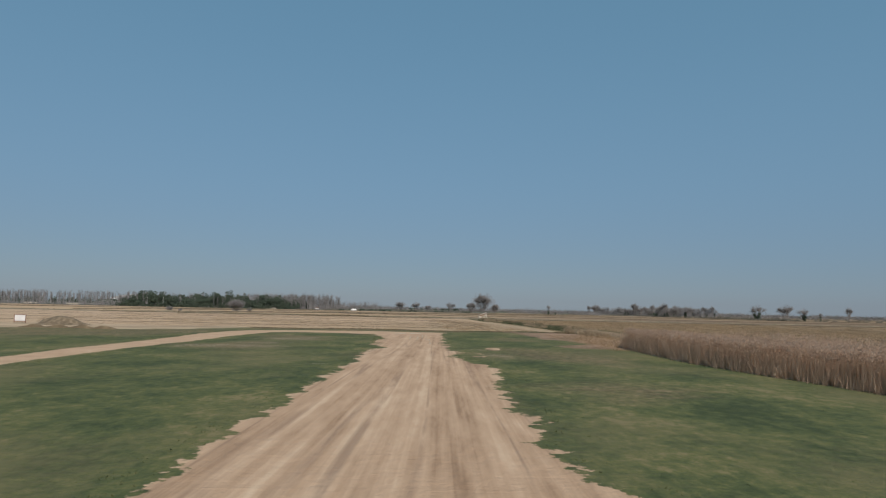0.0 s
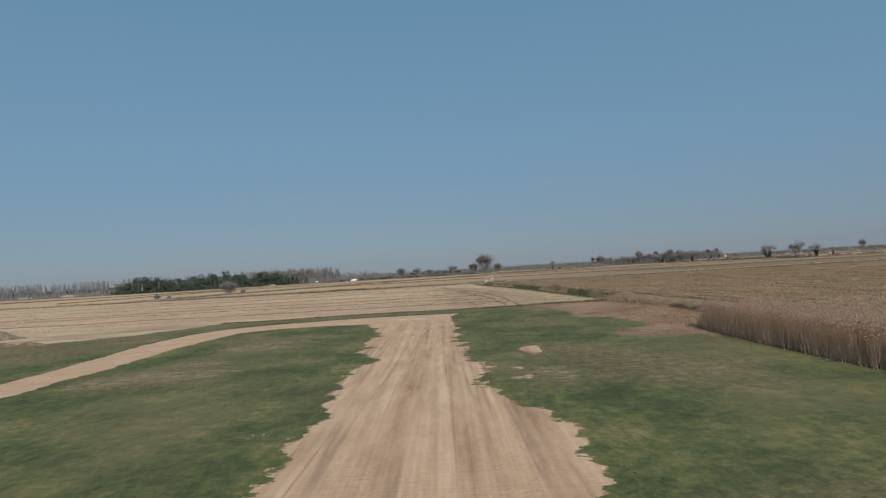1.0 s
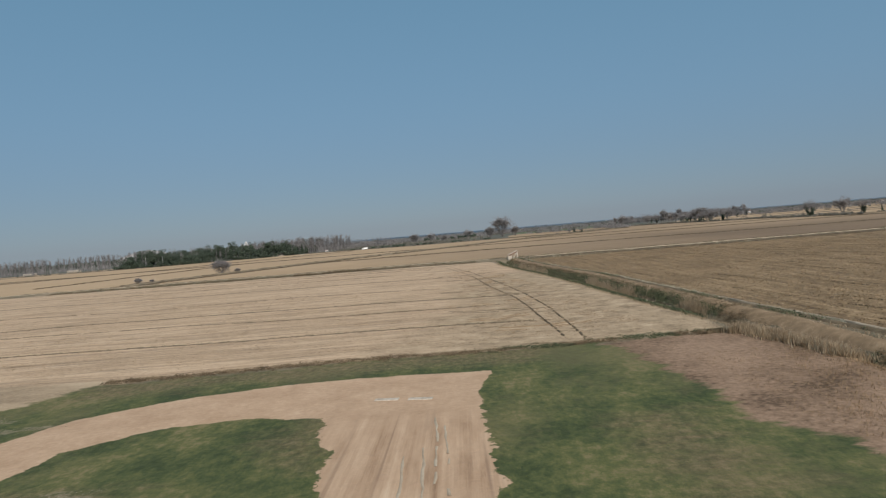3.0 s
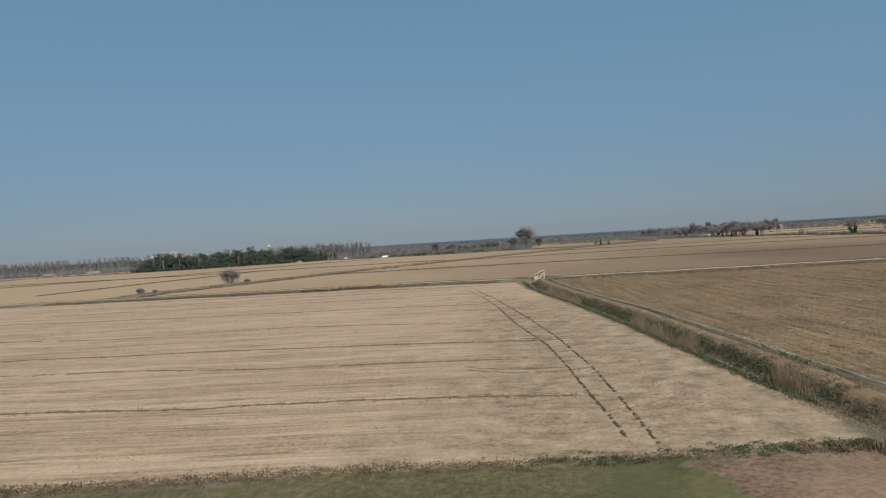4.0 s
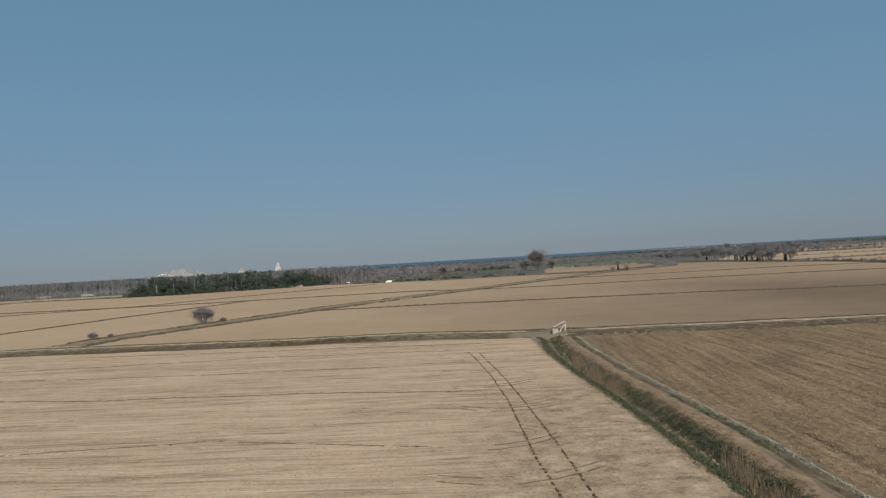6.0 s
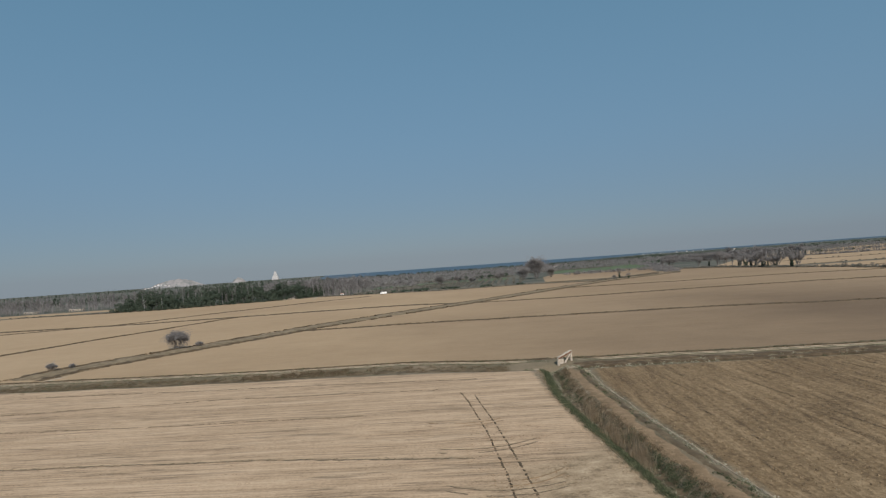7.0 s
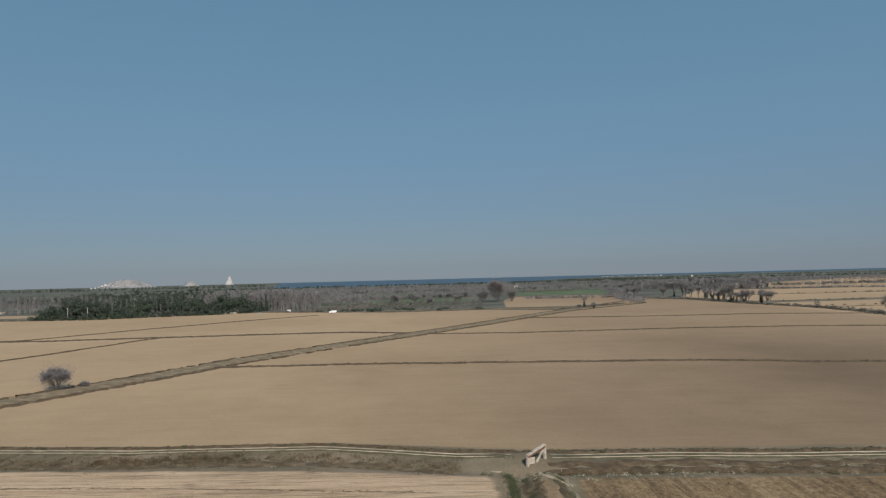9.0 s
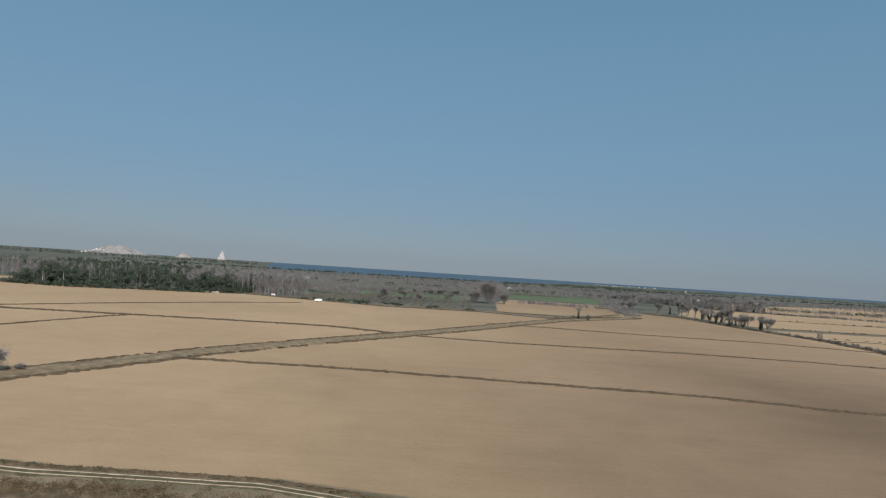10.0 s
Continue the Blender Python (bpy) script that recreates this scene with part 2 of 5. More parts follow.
def plain(name, stops, scale=3.0, roughness=0.85, bump=0.02, stretch=(1, 1, 1), island=0.0, through_light=0.0):
    """A mottled material; island: how much whole leaves or clods differ from each other; through_light: the share of light that dry blades let through."""
    n = Nodes(name, roughness)
    f = n.noise(scale, 5, 0.65, stretch)
    if island:
        r = n.node("ShaderNodeNewGeometry").outputs["Random Per Island"]
        f = n.math("MULTIPLY_ADD", n.math("SUBTRACT", r, 0.5), island, f)
    if bump:
        n.bump(f, bump, 0.6)
    tint = n.ramp(f, *stops)
    if through_light:
        thin = n.node("ShaderNodeBsdfTranslucent", Color=tint)
        both = n.node("ShaderNodeMixShader", Fac=through_light)
        n.tree.links.new(n.bsdf.outputs[0], both.inputs[1])
        n.tree.links.new(thin.outputs[0], both.inputs[2])
        n.tree.links.new(both.outputs[0], n.tree.nodes["Material Output"].inputs["Surface"])
    return n.colour(tint)


EARTH = earth_material()
GRASS = plain("grass_blades", ((0.2, (0.058, 0.07, 0.024)), (0.5, (0.092, 0.1, 0.036)), (0.8, (0.145, 0.133, 0.06))), 0.3, bump=0, island=0.5, through_light=0.35)
LUSH = plain("lush_grass", ((0.2, (0.052, 0.077, 0.018)), (0.5, (0.077, 0.108, 0.026)), (0.8, (0.115, 0.14, 0.042))), 0.3, bump=0, island=0.45, through_light=0.35)
LITTER = plain("dry_litter", ((0.2, (0.15, 0.12, 0.075)), (0.5, (0.25, 0.2, 0.135)), (0.8, (0.36, 0.3, 0.215))), 0.5, bump=0, island=0.8)
STRAW = plain("straw", ((0.2, (0.25, 0.18, 0.108)), (0.5, (0.43, 0.32, 0.203)), (0.8, (0.57, 0.45, 0.3))), 0.3, bump=0, island=0.8, through_light=0.55)
REED = plain("dry_reed", ((0.2, (0.46, 0.32, 0.213)), (0.5, (0.58, 0.42, 0.293)), (0.8, (0.66, 0.5, 0.365))), 0.5, bump=0, island=0.35, through_light=0.65)
PLUME = plain("reed_plume", ((0.2, (0.36, 0.24, 0.165)), (0.5, (0.48, 0.34, 0.24)), (0.8, (0.58, 0.43, 0.315))), 0.5, bump=0, island=0.5, through_light=0.65)
PALE_REED = plain("pale_reed", ((0.2, (0.22, 0.155, 0.09)), (0.5, (0.34, 0.25, 0.155)), (0.8, (0.46, 0.36, 0.24))), 0.5, bump=0, island=0.7, through_light=0.55)
WEED = plain("ditch_weed", ((0.2, (0.034, 0.044, 0.022)), (0.5, (0.065, 0.078, 0.036)), (0.8, (0.13, 0.13, 0.07))), 0.6, bump=0, island=0.8)
BLOOM = plain("pale_weed", ((0.2, (0.17, 0.165, 0.1)), (0.5, (0.28, 0.26, 0.175)), (0.8, (0.43, 0.4, 0.3))), 0.6, bump=0, island=0.8)
BUND = plain("weedy_bund", ((0.3, (0.07, 0.05, 0.028)), (0.5, (0.118, 0.085, 0.048)), (0.7, (0.2, 0.148, 0.088))), 0.4, bump=0.08)
# darker brown earth for ditch beds, verges, bund shoulders and ruts
DITCH_EARTH = plain("dark_ditch_earth", ((0.3, (0.055, 0.038, 0.021)), (0.5, (0.095, 0.066, 0.037)), (0.7, (0.17, 0.12, 0.07))), 0.5, bump=0.08)
FURROW = plain("dark_furrow", ((0.3, (0.085, 0.062, 0.038)), (0.5, (0.14, 0.105, 0.066)), (0.7, (0.24, 0.185, 0.122))), 1.2, bump=0.05)
CLOD = plain("clod_soil", ((0.2, (0.125, 0.084, 0.046)), (0.5, (0.21, 0.145, 0.08)), (0.8, (0.31, 0.222, 0.13))), 0.4, bump=0, island=0.7)
ROAD_TURF = plain("road_turf", ((0.3, (0.06, 0.054, 0.026)), (0.5, (0.1, 0.086, 0.045)), (0.7, (0.165, 0.135, 0.078))), 0.5, bump=0.05)
TRACK = plain("pale_track", ((0.3, (0.27, 0.205, 0.135)), (0.5, (0.37, 0.29, 0.2)), (0.7, (0.46, 0.375, 0.27))), 0.5, bump=0.03)
DIKE = plain("dike_soil", ((0.3, (0.15, 0.099, 0.053)), (0.5, (0.235, 0.157, 0.087)), (0.7, (0.32, 0.222, 0.13))), 0.6, bump=0.05)
OLD_BUND = plain("dry_bund_grass", ((0.3, (0.12, 0.09, 0.05)), (0.5, (0.208, 0.154, 0.09)), (0.7, (0.31, 0.236, 0.146))), 0.3, bump=0.1)
BARK = plain("grey_bark", ((0.3, (0.1, 0.085, 0.07)), (0.6, (0.2, 0.175, 0.15))), 1.5, bump=0.03)
TWIG = plain("bare_twigs", ((0.2, (0.125, 0.115, 0.107)), (0.5, (0.19, 0.176, 0.165)), (0.8, (0.27, 0.252, 0.238))), 0.2, bump=0, island=0.7)
PINE = plain("pine_needles", ((0.2, (0.03, 0.042, 0.028)), (0.5, (0.048, 0.064, 0.042)), (0.8, (0.078, 0.095, 0.062))), 0.1, bump=0, island=0.45)
SCRUB = plain("grey_scrub", ((0.2, (0.085, 0.082, 0.062)), (0.5, (0.145, 0.133, 0.106)), (0.8, (0.21, 0.19, 0.155))), 0.05, bump=0, island=0.6)
CONCRETE = plain("weathered_concrete", ((0.3, (0.27, 0.22, 0.165)), (0.5, (0.43, 0.365, 0.285)), (0.7, (0.55, 0.48, 0.39))), 2.0, bump=0.02)
PLASTER = plain("pale_plaster", ((0.3, (0.42, 0.4, 0.38)), (0.6, (0.55, 0.53, 0.5))), 0.5, 0.8, 0)
RUST = plain("rusty_steel", ((0.3, (0.09, 0.045, 0.03)), (0.6, (0.2, 0.1, 0.06))), 4.0, 0.8, 0.01)
WHITE = plain("white_paint", ((0.3, (0.68, 0.66, 0.62)), (0.6, (0.8, 0.79, 0.76))), 0.6, 0.6, 0)
TILE = plain("roof_tile", ((0.3, (0.24, 0.12, 0.08)), (0.6, (0.36, 0.19, 0.12))), 1.0, 0.85, 0.02)
ROCK = plain("pale_rock", ((0.3, (0.2, 0.19, 0.18)), (0.48, (0.3, 0.275, 0.255)), (0.6, (0.17, 0.175, 0.16)), (0.75, (0.46, 0.42, 0.39))), 0.02, 0.9, 0.5)
DARK = plain("dark_glass", ((0.3, (0.02, 0.022, 0.025)), (0.6, (0.04, 0.042, 0.045))), 1.0, 0.25, 0)
RUBBER = plain("tyre_rubber", ((0.3, (0.02, 0.02, 0.02)), (0.6, (0.04, 0.04, 0.04))), 3.0, 0.85, 0)


def sea_material():
    n = Nodes("sea", 0.35)
    n.bump(n.noise(0.15, 4, 0.6, (0.4, 1, 1)), 0.4, 0.5)
    return n.colour(n.ramp(n.noise(0.002, 3, 0.5), (0.3, (0.03, 0.048, 0.065)), (0.7, (0.042, 0.062, 0.08))))


SEA = sea_material()

# ---- mesh helpers ----
rng = np.random.default_rng(7)


def mesh_from(name, verts, faces, smooth=False):
    me = bpy.data.meshes.new(name)
    me.from_pydata([tuple(map(float, v)) for v in verts], [], faces)
    if smooth:
        me.shade_smooth()
    me.update()
    return me


def tris_mesh(name, tri):
    """A mesh of loose triangles from an array of n x 3 x 3."""
    tri = np.asarray(tri, np.float32)
    n = len(tri)
    me = bpy.data.meshes.new(name)
    me.vertices.add(3 * n)
    me.vertices.foreach_set("co", tri.reshape(-1))
    me.loops.add(3 * n)
    me.loops.foreach_set("vertex_index", np.arange(3 * n, dtype=np.int32))
    me.polygons.add(n)
    me.polygons.foreach_set("loop_start", np.arange(0, 3 * n, 3, dtype=np.int32))
    me.update(calc_edges=True)
    return me


def thing(name, mesh, material, label="", category="", group="", kind=""):
    ob = new(name, mesh)
    if mesh is not None and material is not None:
        mesh.materials.append(material)
    return tagged(ob, label, category, group, kind)


def part(name, bm, material, parent, label=""):
    """Links a bmesh or mesh as one part under a thing."""
    if isinstance(bm, bmesh.types.BMesh):
        me = bpy.data.meshes.new(name)
        bm.to_mesh(me)
        bm.free()
    else:
        me = bm
    me.materials.append(material)
    ob = new(name, me)
    ob.parent = parent
    return tagged(ob, label)


def box(bm, size, centre, turn=0.0, bevel=0.0, lean=0.0):
    m = pose(*centre, lean, 0, turn) @ Matrix.Diagonal((*size, 1))
    made = bmesh.ops.create_cube(bm, size=1, matrix=m)
    if bevel:
        edges = list({e for v in made["verts"] for e in v.link_edges})
        bmesh.ops.bevel(bm, geom=edges, offset=bevel, segments=2, affect="EDGES", profile=0.5)
    return bm


# ---- the plan: plots of land as outlines ----
def dense(pts, step=2.0):
    out = []
    for (x0, y0), (x1, y1) in zip(pts, pts[1:]):
        k = max(1, int(math.hypot(x1 - x0, y1 - y0) / step))
        out += [(x0 + (x1 - x0) * i / k, y0 + (y1 - y0) * i / k) for i in range(k)]
    return out + [pts[-1]]


def seg_distance(X, Y, pts, closed=False):
    best = np.full(X.shape, 1e9)
    line = list(pts) + ([pts[0]] if closed else [])
    for (x0, y0), (x1, y1) in zip(line, line[1:]):
        dx, dy = x1 - x0, y1 - y0
        t = np.clip(((X - x0) * dx + (Y - y0) * dy) / (dx * dx + dy * dy + 1e-9), 0, 1)
        best = np.minimum(best, (X - x0 - t * dx) ** 2 + (Y - y0 - t * dy) ** 2)
    return np.sqrt(best)


def inside_distance(X, Y, poly):
    """How far inside an outline each spot lies; below zero outside."""
    d = seg_distance(X, Y, poly, True)
    odd = np.zeros(X.shape, bool)
    for (x0, y0), (x1, y1) in zip(poly, poly[1:] + poly[:1]):
        cross = ((y0 > Y) != (y1 > Y)) & (X < (x1 - x0) * (Y - y0) / (y1 - y0 + 1e-12) + x0)
        odd ^= cross
    return np.where(odd, d, -d)


DITCH = [(30.9, 60), (30.6, 96), (30.4, 118), (29.4, 135), (28.2, 145), (27.3, 154), (26.4, 166), (25.3, 182), (24.4, 198), (22.9, 214), (20.2, 240), (17.6, 262), (15.2, 285), (15.3, 318)]
DIKE_LINE = [(38, -40), (35.6, 60), (33.4, 100), (32.8, 118), (31.9, 134), (30.3, 150), (29.4, 164), (29, 176), (28.1, 190), (26.9, 212), (22.2, 257), (19.8, 290), (19.5, 314)]
DIKE_EDGE = [(39.5, -40), (38.4, 60), (36.1, 100), (35.6, 118), (34.6, 134), (33, 150), (32.1, 164), (31.7, 176), (30.8, 190), (29.6, 212), (24.6, 257), (22, 290), (21.5, 312)]
ROAD_WEST = [(-420, 352), (-170, 344), (-128, 341), (-62, 335), (-23, 335), (5, 327), (19, 325)]
ROAD_EAST = [(19, 325), (45, 324), (70, 322), (115, 321), (420, 316)]
BUND_A = [(-145, 352), (-142, 372), (-125, 408), (-113, 433), (-88, 489), (-54, 547), (-17, 606), (10, 650), (36, 694), (66, 748), (109, 820), (150, 868), (205, 930)]
STRIP = [(-6.6, -40), (-6.6, 16), (-6.9, 34), (-6.8, 60), (-7.2, 76), (-8.6, 98), (-10.6, 110), (-16, 111.5), (-22, 110.5), (-26.5, 106), (-28.3, 94), (-28.4, 60), (-28.6, 40), (-29, -40),
         (-32.2, -40), (-32, 45), (-33, 73), (-34.3, 97), (-33.4, 108), (-30.6, 114.5), (-25, 119), (-17, 121.6), (-10, 122.3), (1.5, 121.5), (0.0, 115), (0.3, 90), (1.2, 62), (3.2, 48), (3.0, 30), (4.0, 20), (4.4, -40)]
TURF = [(-80, -60), (-80, 104), (-52, 107), (-42, 117), (-36, 128), (-9, 130.5), (12, 130.5), (13.9, 124), (14.4, 116.5), (15.7, 109.3), (14.6, 103.2), (17.3, 100), (18.5, 95.5), (19.6, 90.5), (18.2, 86.5), (13.8, 82), (14.5, 78.3), (18, 77.6), (21.6, 75), (22, 66), (22.6, 60), (24.4, 53), (25.4, 44), (26.2, -60)]
STUBBLE = [(-420, 131), (-66, 127), (-52, 124), (-40, 125.5), (-30, 130), (12, 131), (20, 131.5), (25.4, 134), (26, 142), (25.4, 152), (24.4, 166), (23.4, 182), (22.4, 198), (20.9, 213), (17.8, 238), (14.4, 265), (12.4, 285), (10.4, 314), (-25, 320), (-90, 324), (-180, 333), (-420, 342)]
PLOUGH = [(41.5, -60), (38, 100), (37.4, 118), (36.4, 134), (34.2, 162), (33, 190), (31.6, 214), (26.6, 262), (24.2, 292), (25, 312), (70, 310), (120, 309), (420, 300), (600, 296), (600, -60)]
MARSH = [(9, 129.6), (12, 120), (12, 100), (15, 84), (12, 80), (13, 76), (22, 73), (29.5, 76), (29.2, 118), (28.6, 130), (24, 131.4), (16, 130.2)]
TAN_FIELDS = [(-430, 356), (-152, 350), (-60, 340), (-20, 340), (20, 331), (420, 321), (420, 560), (318, 640), (312, 690), (312, 780), (296, 855), (280, 1000), (245, 1060), (110, 832), (40, 872), (-50, 862), (-200, 925), (-290, 885), (-400, 860), (-560, 900)]
FAR_TAN = [[(545, 1340), (690, 1265), (1200, 1230), (2400, 2300), (1500, 2450), (800, 1850)], [(-2600, 1250), (-700, 1010), (-600, 1000), (-470, 985), (-430, 930), (-600, 915), (-1500, 980)], [(62, 900), (130, 905), (195, 950), (245, 1160), (235, 1240), (100, 1225), (75, 1100)], [(330, 640), (700, 560), (900, 800), (600, 900), (315, 870)], [(300, 1070), (330, 905), (620, 930), (760, 1250), (420, 1340)], [(130, 950), (235, 1075), (262, 1230), (190, 1150)], [(480, 1420), (1400, 1250), (1700, 1700), (620, 1800)]]
CROP = [[(100, 1270), (240, 1260), (300, 1408), (330, 1800), (140, 1800)], [(-225, 1060), (30, 1120), (30, 1230), (-225, 1180)], [(-250, 1380), (-60, 1480), (-60, 1640), (-270, 1560)]]


SOIL = [(-200, 112), (-80, 103), (-50, 105), (-38, 115), (-33, 130), (-60, 132), (-200, 134)]
DRY = [[(-36, 121), (-26, 123), (-10, 125), (4, 124.5), (8, 130.5), (-9, 131), (-36, 128.5)], [(-80, 84), (-80, 103), (-52, 106), (-43, 116), (-37.5, 114), (-37, 98), (-38, 84)], [(4.6, 76.1), (9.2, 76.1), (13.8, 69), (17.3, 62.8), (14.4, 55), (10.7, 55.8), (6.9, 58.8), (6, 67.9)], [(4.4, 65), (6.9, 62.7), (5.9, 57.5), (4.3, 59.2)], [(8, 105), (12.5, 106), (11.8, 95), (8.7, 94)], [(6, 38), (9, 32), (14, 36), (10, 42)], [(9, 92), (13, 95), (12, 100), (8, 98)], [(-27.4, 71), (-24.7, 72), (-21.7, 81), (-17.1, 73), (-18, 66), (-21.3, 64), (-24.6, 64.4)], [(-25, 99), (-22.3, 99.6), (-15.8, 95.6), (-14, 84), (-21.4, 85)], [(-44, 100), (-36.5, 98), (-35.6, 112), (-40, 116)], [(-14, 106), (-9.5, 112), (-10, 100)]]


# middles and half widths of the littered patches in the turf
LITTERED = [(-20, 87, 2.8, 3.0), (-17, 90.5, 2.2, 2.0), (-18, 85.5, 2.6, 1.6), (-21.5, 98.5, 2.0, 0.6), (-21.3, 70, 2.6, 2.4), (-20, 76, 2.4, 1.5), (-18.5, 70, 2.5, 1.8), (-24.5, 69, 2.2, 2.6),
            (-39, 102, 2, 0.8), (-36, 102, 1.6, 0.6), (-38, 116, 2.5, 0.8), (-33, 113, 3, 0.7), (-9, 49.7, 0.5, 0.3), (5.4, 61.5, 1.0, 2.6), (4.2, 71, 0.7, 1.6), (16, 80.5, 2.0, 0.5)]
BARE = [[(4.7, 75.2), (6.2, 75.8), (6.4, 72.6), (5.2, 70.2)], [(3.2, 60.4), (4.2, 60.8), (4.0, 59.2)], [(2.9, 64), (3.8, 64.8), (3.8, 63.2)]]


def ragged(pts, reach, step=0.8):
    """An outline whose edge wanders in and out."""
    out = []
    for x, y in dense(pts + pts[:1], step)[:-1]:
        a = 0.95 * noise.noise((x * 0.16, y * 0.16, 3.0)) + 0.8 * noise.noise((x * 0.45, y * 0.45, 8.0))
        b = 0.95 * noise.noise((x * 0.16, y * 0.16, 13.0)) + 0.8 * noise.noise((x * 0.45, y * 0.45, 18.0))
        calm = reach * (1.0 if x > -13 and y < 112 else 0.25)
        out.append((x + calm * a, y + calm * b))
    return out


STRIP = ragged(STRIP, 1.15)


def height(X, Y):
    """The lie of the land: dikes, ditches and a slight roll."""
    X, Y = np.asarray(X, float), np.asarray(Y, float)
    z = 0.06 * np.sin(X * 0.21 + 1.3) * np.sin(Y * 0.13)
    z = z - 1.0 * np.exp(-(seg_distance(X, Y, DITCH) / 1.8) ** 2)
    z = z + (0.6 - 0.3 * np.clip((160 - Y) / 40, 0, 1)) * np.exp(-(seg_distance(X, Y, DIKE_LINE) / 2.4) ** 4)
    for road in (ROAD_WEST, ROAD_EAST):
        z = z + 0.3 * np.exp(-(seg_distance(X, Y, road) / 3.2) ** 4)
        z = z - 0.6 * np.exp(-(seg_distance(X, Y, [(x, y - 8.5) for x, y in road]) / 2.5) ** 2)
    return z + 12 * np.clip((Y - 2900) / 2050, 0, 1)


def spaced(*runs):
    out = []
    for a, b, k in runs:
        out += list(np.linspace(a, b, k, endpoint=False))
    return np.array(out + [runs[-1][1]])


def build_ground():
    xs = spaced((-4900, -1200, 12), (-1200, -400, 30), (-400, -60, 60), (-60, 60, 190), (60, 420, 62), (420, 1200, 30), (1200, 4900, 24))
    ys = spaced((-3000, -300, 8), (-300, -40, 20), (-40, 135, 230), (135, 345, 160), (345, 950, 140), (950, 1700, 50), (1700, 4950, 60))
    X, Y = np.meshgrid(xs, ys)
    Z = height(X, Y)
    nx, ny = len(xs), len(ys)
    many = lambda polys: np.max([inside_distance(X, Y, p) for p in polys], axis=0)
    masks = {"dirt": many([STRIP] + BARE), "turf": inside_distance(X, Y, TURF), "stubble": inside_distance(X, Y, STUBBLE),
             "plough": inside_distance(X, Y, PLOUGH), "marsh": inside_distance(X, Y, MARSH), "soil": inside_distance(X, Y, SOIL), "tan": many([TAN_FIELDS] + FAR_TAN), "crop": many(CROP),
             "dry": many(DRY), "litter": np.max([1 - np.hypot((X - x) / (1.5 * a), (Y - y) / (1.5 * b)) for x, y, a, b in LITTERED], axis=0), "lane": np.minimum(np.minimum(X + 9.5, 108 - Y), 50), "far": np.minimum(Y - 900, 400), "worn": np.minimum(X + 4 - 0.06 * (Y - 140), 60) - np.maximum(Y - 235, 0)}
    sea_line = 2950 + 1150 * np.clip((X - 250) / 650, 0, 1) + 60 * np.sin(X * 0.004)
    order = ("dirt", "turf", "marsh", "soil", "plough", "stubble", "crop", "tan")
    centre = lambda a: (a[:-1, :-1] + a[1:, :-1] + a[:-1, 1:] + a[1:, 1:]) / 4
    kind = np.full((ny - 1, nx - 1), "land", dtype=object)
    for key in reversed(order):
        kind[centre(masks[key]) > 0] = key
    kind[(centre(Y - sea_line) > 0) & (centre(X) > -0.24 * centre(Y))] = "sea"
    tags = {"land": ("ground", "rough winter ground with dry scrub reaching the horizon"), "dirt": ("dirt_airstrip", "pale rutted bare-earth airstrip and taxi track"),
            "turf": ("turf", "short green turf with dry patches beside the airstrip"), "soil": ("bare_soil", "bare tan crumbly soil between turf and stubble"), "marsh": ("marsh_ground", "bare red-brown marsh edge beside the reeds"),
            "plough": ("ploughed_field", "brown ploughed field with rough clods"), "stubble": ("stubble_field", "pale straw-coloured stubble field in long rows"),
            "crop": ("green_field", "distant green winter crop"), "tan": ("harrowed_field", "smooth tan harrowed farm fields"), "sea": ("sea", "flat blue sea along the horizon")}
    index = np.arange(nx * ny).reshape(ny, nx)
    quads = np.stack([index[:-1, :-1], index[:-1, 1:], index[1:, 1:], index[1:, :-1]], -1)
    co = np.stack([X, Y, Z], -1).reshape(-1, 3)
    for key, (name, label) in tags.items():
        q = quads[kind == key]
        if not len(q):
            continue
        used, back = np.unique(q, return_inverse=True)
        me = bpy.data.meshes.new(name)
        me.from_pydata(co[used].tolist(), [], back.reshape(-1, 4).tolist())
        me.shade_smooth()
        for mask, values in masks.items():
            at = me.attributes.new(mask, "FLOAT", "POINT")
            at.data.foreach_set("value", np.clip(values.reshape(-1)[used], -500, 500).astype(np.float32))
        me.update()
        thing(name, me, SEA if key == "sea" else EARTH, label, name.split("_")[-1], kind="structure")


build_ground()


